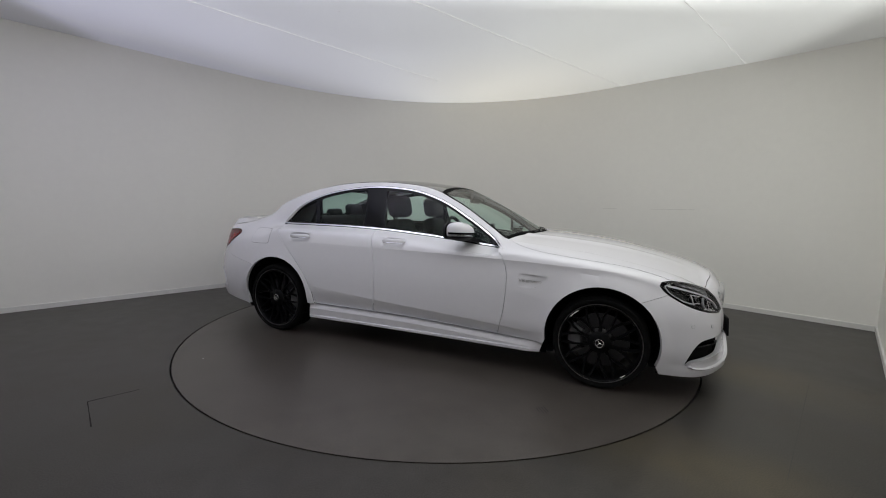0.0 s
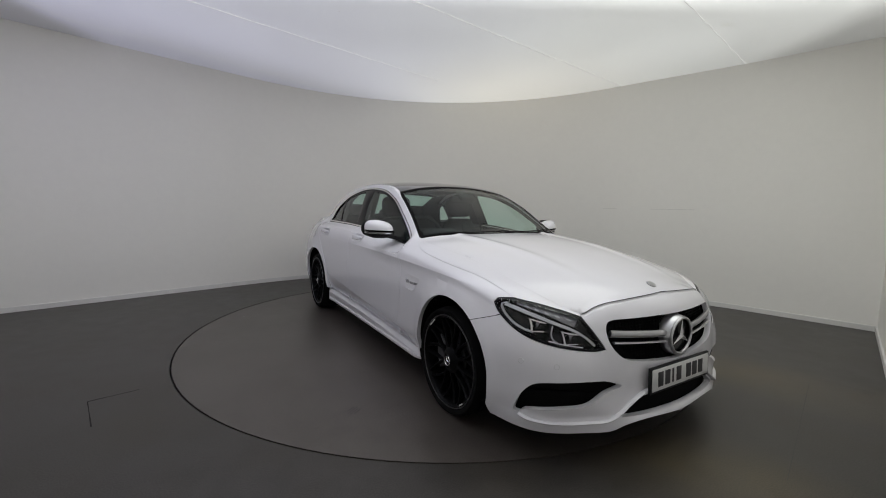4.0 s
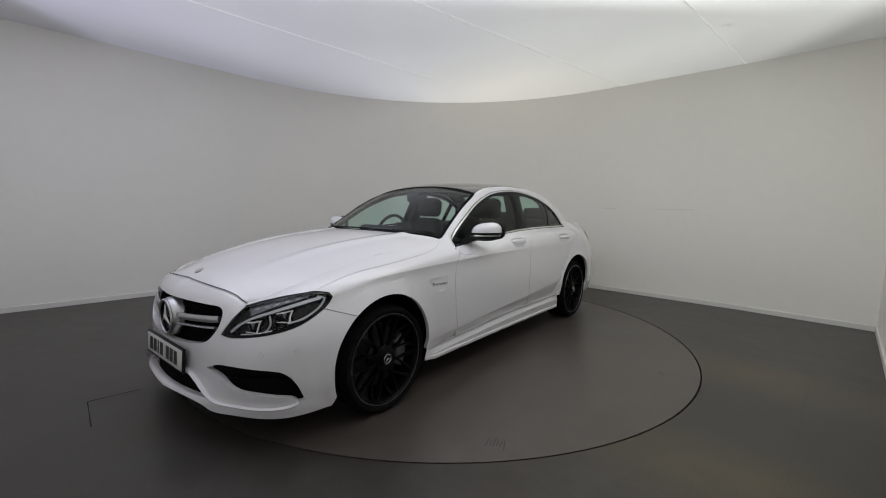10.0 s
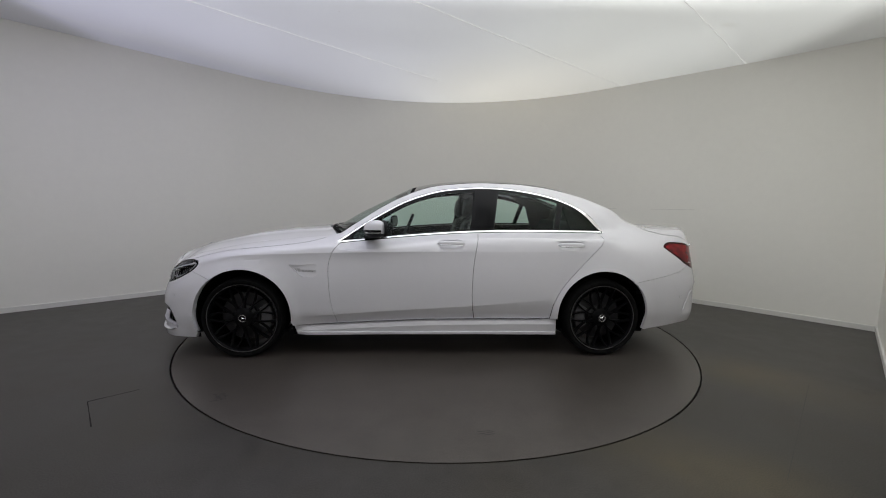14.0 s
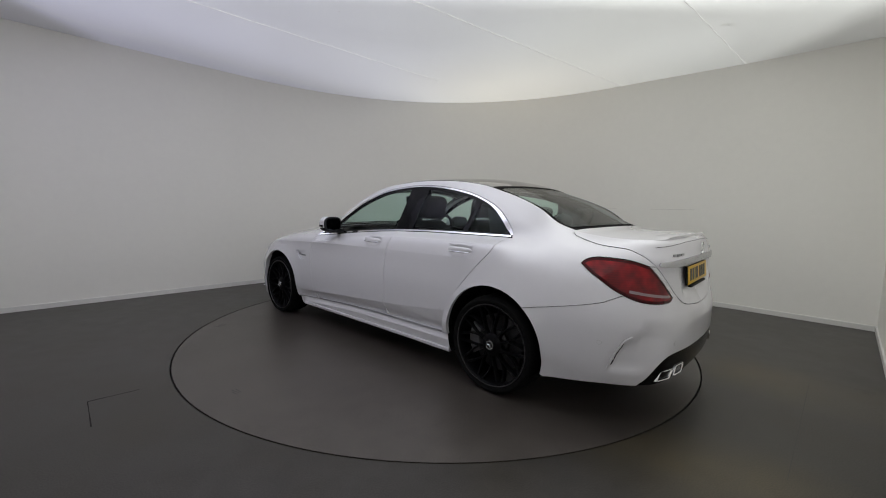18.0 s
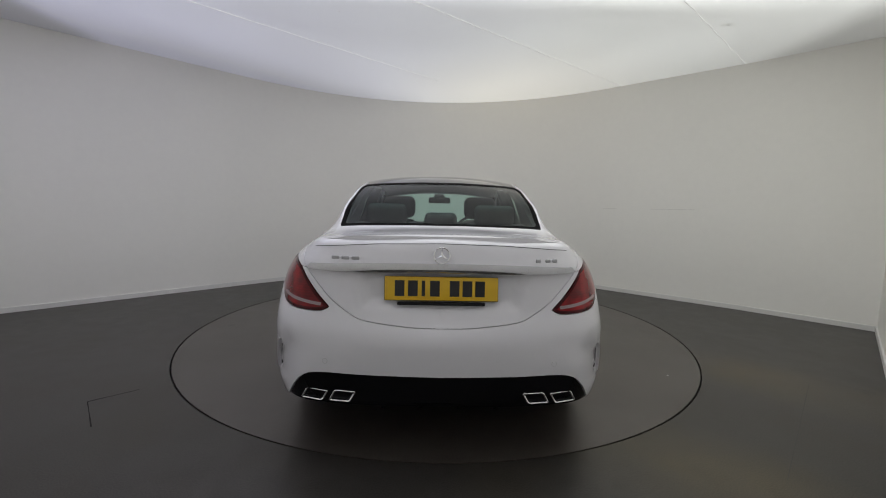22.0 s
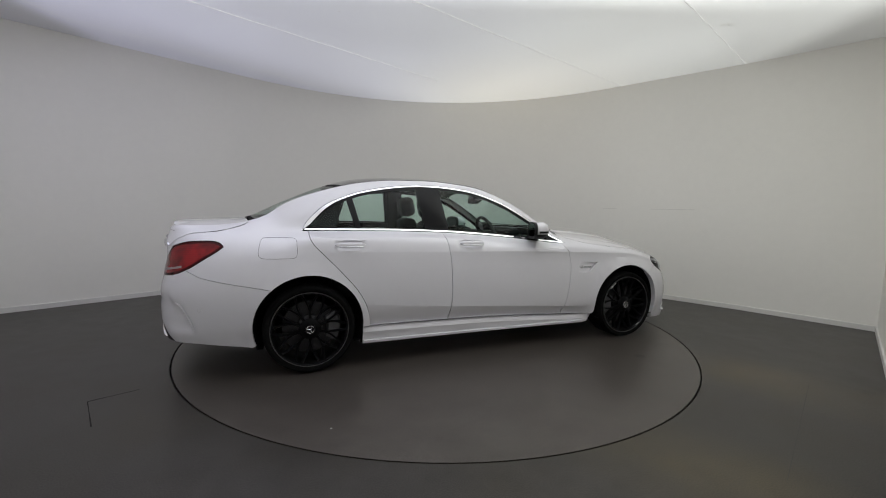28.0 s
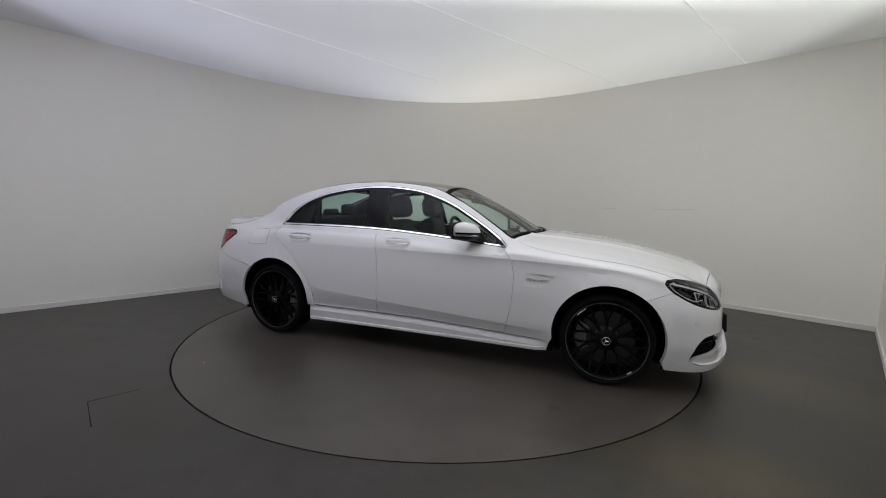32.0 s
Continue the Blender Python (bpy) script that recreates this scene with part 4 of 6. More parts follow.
bumper = flank("front_bumper", join_lines(low_front, smooth_line([(S_NOSE, 0.178), (S_NOSE, z_top(S_NOSE) - 0.010)], 0.02), top_line(S_NOSE, 2.265, drop=0.010), smooth_line(HEAD_IN),
                                          [p for p in smooth_line(HEAD_LOW) if p[0] > 1.812], smooth_line(JOINT_F), arch_line(ARCH_F, a_joint, -20)),
               M_PAINT, car, holes=[GRILLE, LOWER, INTAKE], both=True, bulge=nose_shape, spacing=0.026, deep=0.03)

# rear apron and the dark diffuser below
LOW_A = [(-1.795, 0.215), (-1.848, 0.223), (-2.0, 0.243), (-2.129, 0.258), (-2.30, 0.264)]
LOW_B = [(-2.30, 0.264), (-2.348, 0.309), (-2.385, 0.352), (-2.436, 0.395), (-2.511, 0.418), (-2.7, 0.421), (S_TAIL, 0.42)]
a0 = math.degrees(math.atan2(0.609 - ARCH_R[1], -1.661 - ARCH_R[0]))
rear_bumper = flank("rear_bumper", join_lines(smooth_line(LOW_A), smooth_line(LOW_B), smooth_line([(S_TAIL, 0.42), (S_TAIL, 0.637)]), smooth_line(LID_EDGE)[::-1], [(-2.366, 0.894)], smooth_line(TAIL_IN),
                                              [p for p in smooth_line(TAIL_LOW) if p[0] < -2.205], smooth_line(JOINT_R), arch_line(ARCH_R, a0, 197)),
                    M_PAINT, car, both=True, bulge=tail_shape, spacing=0.028, gap=0.0016)
diffuser = flank("diffuser", join_lines(smooth_line(LOW_B), [(S_TAIL, 0.30), (S_TAIL, 0.285)], smooth_line([(S_TAIL, 0.282), (yt(0.35), 0.28), (-2.6, 0.268), (-2.42, 0.262), (-2.30, 0.262)])),
                 M_GLOSS, car, both=True, off=-0.006, deep=0.12, spacing=0.05, label="gloss black rear diffuser")

# bonnet, boot, roof and screens
bonnet = BONNET
ws = join_lines(smooth_line([(0.875, 0.0), (0.862, 0.2), (0.80, 0.45), (0.715, 0.695)]), [(x, y - 0.006) for x, y in edge_xy(0.70, 0.13)], smooth_line([(0.125, 0.592), (0.105, 0.35), (0.095, 0.0)]))
ws_in = join_lines(smooth_line([(0.855, 0.0), (0.842, 0.2), (0.78, 0.45), (0.705, 0.670)]), smooth_line([(0.69, 0.664), (0.62, 0.651), (0.36, 0.606), (0.17, 0.566)]), smooth_line([(0.155, 0.561), (0.14, 0.35), (0.13, 0.0)]))
screen = cover("windscreen", ws_in, M_SCREEN, car, off=-0.003, gap=-0.002, spacing=0.06, deep=0.004, label="clear windscreen with a faint green tint")
cover("screen_border", ws, M_DARK, screen, off=-0.002, gap=0.0, holes=[ws_in], spacing=0.05, deep=0.012, label="black printed border of the windscreen")
roof = cover("roof", join_lines(smooth_line([(0.09, 0.0), (0.10, 0.35), (0.12, 0.555)]), [(x, y - 0.03) for x, y in edge_xy(0.11, -1.15)], smooth_line([(-1.165, 0.548), (-1.225, 0.3), (-1.24, 0.0)])), M_ROOF, car, off=0.002, label="black panoramic glass roof panel")
for mirror in (False, True):
    e = edge_xy(0.70, -1.855, 0.03)
    inn = [(x, y - float(np.interp(x, [-1.86, -1.26, -1.13, 0.10, 0.2, 0.7], [0.006, 0.008, 0.029, 0.029, 0.007, 0.006]))) for x, y in e]
    cover("roof_rail", join_lines(e, inn[::-1]), M_PAINT, car, both=False, mirror=mirror, gap=0.0, spacing=0.02, deep=0.01)
rw = join_lines(smooth_line([(-1.246, 0.0), (-1.231, 0.3), (-1.172, 0.556)]), [(x, y - 0.007) for x, y in edge_xy(-1.18, -1.80)], smooth_line([(-1.81, 0.585), (-1.855, 0.3), (-1.868, 0.0)]))
rw_in = join_lines(smooth_line([(-1.272, 0.0), (-1.258, 0.3), (-1.222, 0.50)]), smooth_line([(-1.235, 0.540), (-1.4, 0.558), (-1.6, 0.567), (-1.755, 0.574)]), smooth_line([(-1.785, 0.55), (-1.83, 0.3), (-1.842, 0.0)]))
rear_glass = cover("rear_window", rw_in, M_REAR, car, off=-0.003, gap=-0.002, spacing=0.06, deep=0.004, label="green-tinted rear window glass")
cover("screen_border", rw, M_DARK, rear_glass, off=-0.002, gap=0.0, holes=[rw_in], spacing=0.05, deep=0.012, label="black printed border of the rear window")
deck = join_lines(smooth_line([(-1.88, 0.0), (-1.867, 0.3), (-1.822, 0.590)]), edge_xy(-1.855, S_TAIL))
boot_lid = cover("boot_lid", deck, M_PAINT, car, gap=0.0)
flank("boot_face", join_lines(smooth_line(LID_EDGE), smooth_line([(S_TAIL, 0.637), (S_TAIL, z_top(S_TAIL))], 0.02), top_line(S_TAIL, -1.855), smooth_line(LID_SIDE)),
      M_PAINT, boot_lid, both=True, seam=True, spacing=0.02, bulge=plate_hollow)


# dark lining behind the panels
def lining():
    ss = np.concatenate([np.linspace(S_NOSE, 1.7, 30), np.linspace(1.68, -1.75, 90), np.linspace(-1.78, S_TAIL, 34)])
    vv = np.linspace(0, 6, 19)
    bm = bmesh.new()
    grid = {}
    for i, s in enumerate(ss):
        p = skin(np.full(len(vv), s), vv, -0.045)
        for j in range(len(vv)):
            for sg in (1, -1):
                grid[i, j, sg] = bm.verts.new((p[j, 0], sg * p[j, 1], p[j, 2]))
    for i in range(len(ss) - 1):
        for j in range(len(vv) - 1):
            sm, zm = (ss[i] + ss[i + 1]) / 2, float(section(ROW_Z, np.array([(ss[i] + ss[i + 1]) / 2]), np.array([vv[j] + 0.15]))[0])
            if any(math.hypot(sm - a[0], zm - a[1]) < a[2] + 0.01 or (abs(sm - a[0]) < a[2] and zm < a[1]) for a in (ARCH_F, ARCH_R)):
                continue
            for sg in (1, -1):
                f = [grid[i, j, sg], grid[i + 1, j, sg], grid[i + 1, j + 1, sg], grid[i, j + 1, sg]]
                bm.faces.new(f)
    part("body_lining", bm, M_DARK, car)


lining()


# ---------------------------------------------------------------- wheels
def lathe(bm, profile, seg=64, mat_index=0, closed=False):
    """Turns (radius, y) round the y axis."""
    rings = []
    for r, y in profile:
        rings.append([bm.verts.new((r * math.cos(2 * math.pi * i / seg), y, r * math.sin(2 * math.pi * i / seg))) for i in range(seg)])
    pairs = list(zip(rings, rings[1:])) + ([(rings[-1], rings[0])] if closed else [])
    for a, c in pairs:
        for i in range(seg):
            j = (i + 1) % seg
            f = bm.faces.new((a[i], a[j], c[j], c[i]))
            f.material_index = mat_index


def ruled(bm, sections, cap=True):
    """Skins a row of point loops into one solid."""
    loops = [[bm.verts.new(p) for p in sec] for sec in sections]
    n = len(loops[0])
    for a, c in zip(loops, loops[1:]):
        for i in range(n):
            j = (i + 1) % n
            bm.faces.new((a[i], a[j], c[j], c[i]))
    if cap:
        bm.faces.new(loops[0][::-1])
        bm.faces.new(loops[-1])


def ribbon(bm, pts, half_w, half_h, axis_up=Vector((0, 0, 1))):
    """A bar with a rounded section along points."""
    pts = [Vector(p) for p in pts]
    secs = []
    for i, p in enumerate(pts):
        d = (pts[min(i + 1, len(pts) - 1)] - pts[max(i - 1, 0)]).normalized()
        u = (axis_up - d * axis_up.dot(d)).normalized()
        n = d.cross(u)
        secs.append([p + n * half_w * math.cos(a) + u * half_h * math.sin(a) for a in np.linspace(0, 2 * math.pi, 10, endpoint=False)])
    ruled(bm, secs)


def soft_box(bm, size, m, bevel=0.03, seg=3, shape=None):
    """A box with rounded edges, optionally reshaped."""
    tmp = bmesh.new()
    bmesh.ops.create_cube(tmp, size=1.0, matrix=Matrix.Diagonal((*size, 1)))
    bmesh.ops.bevel(tmp, geom=tmp.edges[:], offset=bevel, segments=seg, affect="EDGES", profile=0.5)
    made = {}
    for v in tmp.verts:
        co = Vector(shape(v.co)) if shape else v.co
        made[v] = bm.verts.new(m @ co)
    for f in tmp.faces:
        bm.faces.new([made[v] for v in f.verts])
    tmp.free()


def star(bm, r, depth, m):
    """A three-armed mark in a ring, facing +x."""
    for ring_r, tube in ((r, r * 0.085),):
        loops = []
        for i in range(40):
            a = 2 * math.pi * i / 40
            cy, cz = math.cos(a), math.sin(a)
            loops.append([m @ Vector((tube * math.cos(b), (ring_r + tube * math.sin(b)) * cy, (ring_r + tube * math.sin(b)) * cz)) for b in np.linspace(0, 2 * math.pi, 8, endpoint=False)])
        ruled(bm, loops + [loops[0]], cap=False)
    for k in range(3):
        a = math.pi / 2 + k * 2 * math.pi / 3
        d, t = Vector((0, math.cos(a), math.sin(a))), Vector((0, -math.sin(a), math.cos(a)))
        w = r * 0.15
        tip = d * r * 0.96
        pts = [t * w, tip, -t * w]
        top = bm.verts.new(m @ Vector((depth, 0, 0)))
        low = [bm.verts.new(m @ p) for p in pts]
        back = bm.verts.new(m @ Vector((-depth * 0.3, 0, 0)))
        for i in range(2):
            bm.faces.new((low[i], low[i + 1], top))
            bm.faces.new((low[i + 1], low[i], back))


SPOKES = {}


def spoke_mesh(lean):
    """One slim leaning spoke."""
    bm = bmesh.new()
    a0, a1 = 0.314 + lean * 0.085, 0.314 - lean * 0.23
    secs = []
    for f in np.linspace(0, 1, 7):
        r = 0.055 + (0.247 - 0.055) * f
        a = a0 + (a1 - a0) * f
        y = -0.024 - 0.020 * math.sin(math.pi * f) + 0.004 * f
        w = 0.0085 - 0.002 * math.sin(math.pi * f)
        d = Vector((math.cos(a), 0, math.sin(a)))
        t = Vector((-math.sin(a), 0, math.cos(a)))
        q = d * r
        secs.append([q + t * w * 0.6 + Vector((0, y, 0)), q - t * w * 0.6 + Vector((0, y, 0)), q - t * w + Vector((0, y - 0.006, 0)),
                     q - t * w + Vector((0, y - 0.032, 0)), q + t * w + Vector((0, y - 0.032, 0)), q + t * w + Vector((0, y - 0.006, 0))])
    ruled(bm, secs)
    bmesh.ops.recalc_face_normals(bm, faces=bm.faces)
    me = bpy.data.meshes.new("spoke")
    bm.to_mesh(me)
    bm.free()
    me.materials.append(M_RIM)
    return me


def build_wheel(x, z, side, wide, front):
    """A black cross-spoke wheel; y points outward."""
    turn = 0 if side > 0 else 180
    m = pose(x, side * 0.897, z, 0, 0, turn)
    R = z
    bm = bmesh.new()
    lathe(bm, [(0.263, -0.012), (0.255, -0.006), (0.249, -0.012), (0.246, -0.03), (0.24, -0.06), (0.236, -wide + 0.04), (0.258, -wide + 0.01)])
    lathe(bm, [(0.075, -0.034), (0.062, -0.02), (0.036, -0.012), (0.033, -0.03)], 40)
    for k in range(5):
        a = 2 * math.pi * k / 5 + 0.3
        bmesh.ops.create_cone(bm, cap_ends=True, segments=10, radius1=0.009, radius2=0.009, depth=0.02,
                              matrix=Matrix.Translation((0.053 * math.cos(a), -0.03, 0.053 * math.sin(a))) @ pose(0, 0, 0, 90))
    wheel = part("wheel", bm, M_RIM, car, "gloss black cross-spoke alloy wheel")
    wheel.matrix_basis = m
    for lean in (-1, 1):
        if lean not in SPOKES:
            SPOKES[lean] = spoke_mesh(lean)
        for i in range(10):
            sp = new("spoke", SPOKES[lean])
            sp.parent = wheel
            sp.matrix_basis = pose(0, 0, 0, 0, 36 * i, 0)
    bm = bmesh.new()
    lathe(bm, [(0.262, -0.020), (0.266, -0.009), (0.276, -0.001), (0.292, 0.002), (0.296, 0.0005), (R - 0.010, -0.010), (R - 0.003, -0.030), (R, -0.05), (R, -0.075), (R - 0.006, -0.078),
               (R - 0.006, -0.086), (R, -0.089), (R, -wide + 0.089), (R - 0.006, -wide + 0.086), (R - 0.006, -wide + 0.078), (R, -wide + 0.075), (R, -wide + 0.05), (R - 0.012, -wide + 0.012), (0.292, -wide), (0.262, -wide + 0.02)], 96)
    part("tyre", bm, M_TYRE, wheel, "low-profile black tyre")
    bm = bmesh.new()
    lathe(bm, [(0.2585, -0.0070), (0.2592, -0.0026), (0.2638, -0.0020), (0.2655, -0.0060), (0.2660, -0.012)], 96)
    if front and side < 0:
        for a0, a1 in ((40, 56), (228, 236)):
            mark = bmesh.new()
            ribbon(mark, [(0.250 * math.cos(radians(a)), -0.004, 0.250 * math.sin(radians(a))) for a in np.linspace(a0, a1, 8)], 0.0016, 0.004, Vector((0, 0.1, 1)))
            part("rim_mark", mark, M_CHIP, wheel, "plain pale bar on the rim")
    part("rim_edge", bm, M_RIMEDGE, wheel, "thin bright machined rim edge")
    bm = bmesh.new()
    lathe(bm, [(0.033, -0.014), (0.030, -0.010), (0.001, -0.0095)], 32)
    part("hub_cap", bm, M_GLOSS, wheel)
    bm = bmesh.new()
    star(bm, 0.026, 0.004, Matrix.Translation((0, -0.0075, 0)) @ pose(0, 0, 0, 0, 0, 90) @ pose(0, 0, 0, 25 if front else -40))
    part("hub_emblem", bm, M_CHROME, wheel, "small chrome ring emblem")
    bm = bmesh.new()
    lathe(bm, [(0.06, -0.075), (0.085, -0.085), (0.088, -0.105), (0.186, -0.105), (0.188, -0.108), (0.188, -0.137), (0.186, -0.14), (0.06, -0.14)], 64)
    for i in range(28):
        a = 2 * math.pi * i / 28
        r = 0.12 + 0.02 * (i % 3)
        bmesh.ops.create_cone(bm, cap_ends=True, segments=8, radius1=0.005, radius2=0.005, depth=0.002, matrix=Matrix.Translation((r * math.cos(a), -0.1045, r * math.sin(a))) @ pose(0, 0, 0, 90))
    part("brake_disc", bm, M_DISCM, wheel, "drilled steel brake disc")
    bm = bmesh.new()
    back = (-1 if front else 1) * (1 if side > 0 else -1)
    secs = []
    for a in np.linspace(-32, 32, 9):
        ang = radians(a + (180 if back < 0 else 0))
        d = Vector((math.cos(ang), 0, math.sin(ang)))
        k = 1 - abs(a) / 32 * 0.25
        secs.append([d * 0.115 + Vector((0, -0.085, 0)), d * 0.13 + Vector((0, -0.062, 0)), d * (0.185 + 0.02 * k) + Vector((0, -0.066, 0)), d * (0.20 + 0.02 * k) + Vector((0, -0.09, 0)), d * (0.20 + 0.02 * k) + Vector((0, -0.15, 0)), d * 0.115 + Vector((0, -0.15, 0))])
    ruled(bm, secs)
    part("caliper", bm, M_CALIPER, wheel, "grey brake caliper")
    # dark liner of the wheel opening
    bm = bmesh.new()
    arch = ARCH_F if front else ARCH_R
    n = 40
    a_, b_ = [], []
    for i in range(n + 1):
        a = radians(-35 + 250 * i / n)
        p = (arch[0] + (arch[2] + 0.004) * math.cos(a), arch[1] + (arch[2] + 0.004) * math.sin(a))
        a_.append(bm.verts.new((p[0], side * 0.872, max(p[1], 0.2))))
        b_.append(bm.verts.new((p[0], side * 0.50, max(p[1], 0.2))))
    for i in range(n):
        bm.faces.new((a_[i], a_[i + 1], b_[i + 1], b_[i]))
    bm.faces.new(b_)
    part("wheel_liner", bm, M_DARK, car)


for side in (1, -1):
    build_wheel(1.42, 0.309, side, 0.245, True)
    build_wheel(-1.42, 0.315, side, 0.265, False)

# floor pan under the car
bm = bmesh.new()
ruled(bm, [[(x, -w, 0.17), (x, w, 0.17), (x, w, 0.30), (x, -w, 0.30)] for x, w in ((2.12, 0.55), (1.85, 0.72), (1.80, 0.52), (1.04, 0.52), (1.0, 0.80), (-1.0, 0.80), (-1.04, 0.52), (-1.80, 0.52), (-1.84, 0.70), (-2.02, 0.55))])
part("underbody", bm, M_DARK, car, smooth=False)


# ---------------------------------------------------------------- nose
def on_skin(y, z, off, front=True):
    s = s_of_y(abs(y), front)
    p = skin(s, row_at(s, z), off)[0]
    return Vector((p[0], math.copysign(p[1], y) if y else 0.0, p[2]))


bm = bmesh.new()
for z in np.arange(0.45, 0.675, 0.0145):
    w = float(np.interp(z, [0.44, 0.46, 0.51, 0.59, 0.64, 0.672], [0.12, 0.24, 0.36, 0.42, 0.44, 0.43]))
    ribbon(bm, [on_skin(y, z, -0.040) for y in np.linspace(-w, w, 15)], 0.002, 0.0022)
for y in np.arange(-0.42, 0.43, 0.021):
    lo = float(np.interp(abs(y), [0, 0.2, 0.29, 0.37, 0.43], [0.442, 0.455, 0.476, 0.517, 0.60]))
    ribbon(bm, [on_skin(y, z, -0.041) for z in np.linspace(lo, 0.672, 6)], 0.002, 0.0022, Vector((1, 0, 0)))
grille = part("grille", bm, M_GRILLE, car, "black radiator grille behind two silver slats")
for sg in (1, -1):
    for z0, z1, hh in ((0.574, 0.602, 0.018), (0.535, 0.561, 0.006)):
        bm = bmesh.new()
        ribbon(bm, [on_skin(sg * y, z0 + (z1 - z0) * (y - 0.07) / 0.36, -0.014) for y in np.linspace(0.07, 0.452 if hh > 0.01 else 0.437, 14)], 0.012, hh)
        part("slat", bm, M_SATIN, grille, "satin silver grille slat")
    bm = bmesh.new()
    ribbon(bm, [on_skin(y, 0.553, -0.002) for y in np.linspace(0.285, 0.335, 6)], 0.003, 0.0045)
    if sg > 0:
        part("grille_badge", bm, M_CHROME, grille, "small bright bar badge on the slat")
    else:
        bm.free()
bm = bmesh.new()
lathe(bm, [(0.104, -0.075), (0.100, -0.03), (0.094, -0.008), (0.088, -0.006), (0.086, -0.014), (0.001, -0.014)], 56)
bmesh.ops.transform(bm, matrix=Matrix.Translation((2.245, 0, 0.558)) @ pose(0, 0, 0, 0, 0, -90), verts=bm.verts[:])
emblem = part("emblem_base", bm, M_GLOSS, car, "round black emblem plate in the grille")
bm = bmesh.new()
star(bm, 0.091, 0.012, Matrix.Translation((2.243, 0, 0.558)))
part("emblem", bm, M_SATIN, emblem, "large silver three-armed ring emblem")
bm = bmesh.new()
lathe(bm, [(0.110, -0.08), (0.104, -0.02), (0.098, -0.004), (0.094, -0.008)], 56)
bmesh.ops.transform(bm, matrix=Matrix.Translation((2.243, 0, 0.558)) @ pose(0, 0, 0, 0, 0, -90), verts=bm.verts[:])
part("emblem_ring", bm, M_SATIN, emblem, "silver collar round the emblem")
bm = bmesh.new()
bmesh.ops.create_cone(bm, cap_ends=True, segments=28, radius1=0.026, radius2=0.024, depth=0.006, matrix=pose(2.066, 0, 0.794, 0, 28, 0))
bonnet_badge = part("bonnet_badge", bm, M_SATIN, bonnet, "small round chrome badge on the bonnet")

# added dark strip that stands in for shade in the bonnet's front gap
bm = bmesh.new()
lip_pts = [skin(q, 9.0, 0.0)[0] for q in np.linspace(2.28, S_NOSE, 40)]
lip_pts = [(p[0], p[1], p[2] - 0.003) for p in lip_pts]
ribbon(bm, lip_pts + [(x, -y, z) for x, y, z in lip_pts[::-1][1:]], 0.0020, 0.0020)
part("bonnet_gap_line", bm, M_BLACK, bonnet, "dark line painted in for the shaded gap at the bonnet edge")

# openings of the apron: black cavities
for nm, poly, dp in (("intake_floor", LOWER, 0.05), ("side_intake", INTAKE, 0.055)):
    if nm == "side_intake":
        for mirror in (False, True):
            flank(nm, shrink(poly, -0.008), M_BLACK, bumper, mirror=mirror, off=-dp, gap=0.0, deep=0.002, spacing=0.05)
            bar_ = [(yf(0.52), 0.33), (yf(0.62), 0.345), (2.08, 0.35), (1.96, 0.335), (1.965, 0.325), (2.08, 0.34), (yf(0.62), 0.335), (yf(0.52), 0.32)]
            flank("intake_fin", bar_, M_GLOSS, bumper, mirror=mirror, off=-0.022, gap=0.0, deep=0.02, spacing=0.04)
    else:
        flank(nm, shrink(poly, -0.01, lambda p: abs(p[0] - S_NOSE) < 1e-6), M_BLACK, bumper, both=True, off=-dp, gap=0.0, deep=0.002, spacing=0.05)
flank("grille_back", shrink(GRILLE, -0.012, lambda p: abs(p[0] - S_NOSE) < 1e-6), M_DARK, grille, both=True, off=-0.062, gap=0.0, deep=0.002, spacing=0.06)

# raised fin that runs along the lower apron
for sg in (1, -1):
    bm = bmesh.new()
    line = [(S_NOSE, 0.318), (2.66, 0.318), (2.59, 0.312), (2.50, 0.274), (2.43, 0.232), (2.365, 0.205), (2.245, 0.200), (2.058, 0.199), (1.99, 0.206), (1.955, 0.22)]
    pts = []
    for s_, z in smooth_line(line, 0.02):
        p = skin(s_, row_at(s_, z), 0.005)[0]
        pts.append((p[0], sg * p[1], p[2]))
    ribbon(bm, pts, 0.015, 0.007)
    part("apron_fin", bm, M_PAINT, bumper)


# number plates with plain bars in place of characters
def number_plate(nm, x, z, face, mat, tilt, parent):
    m = Matrix.Translation((x, 0, z)) @ pose(0, 0, 0, 0, tilt, 0 if face > 0 else 180)
    bm = bmesh.new()
    soft_box(bm, (0.014, 0.540, 0.130) if face > 0 else (0.014, 0.520, 0.111), m, 0.004, 2)
    frame_ = part(nm, bm, M_BLACK, parent, "registration plate in a black holder")
    bm = bmesh.new()
    soft_box(bm, (0.006, 0.516, 0.108), m @ Matrix.Translation((0.007, 0, 0.001)), 0.0025, 2)
    part("plate_face", bm, mat, frame_)
    for i, y in enumerate((0.190, 0.130, 0.082, 0.030, -0.060, -0.118, -0.176)):
        bm = bmesh.new()
        w = 0.016 if i == 2 else 0.044
        soft_box(bm, (0.002, w, 0.072), m @ Matrix.Translation((0.0105, -y, 0.002)), 0.0008, 1)
        part("plate_bar", bm, M_INK, frame_)
    return frame_


number_plate("front_plate", 2.252, 0.371, 1, M_PLATEW, -3, car)
rear_plate = number_plate("rear_plate", -2.362, 0.813, -1, M_PLATEY, -4, car)
bm = bmesh.new()
soft_box(bm, (0.02, 0.40, 0.014), Matrix.Translation((-2.372, 0, 0.746)), 0.004, 2)
part("plate_bracket", bm, M_BLACK, rear_plate)


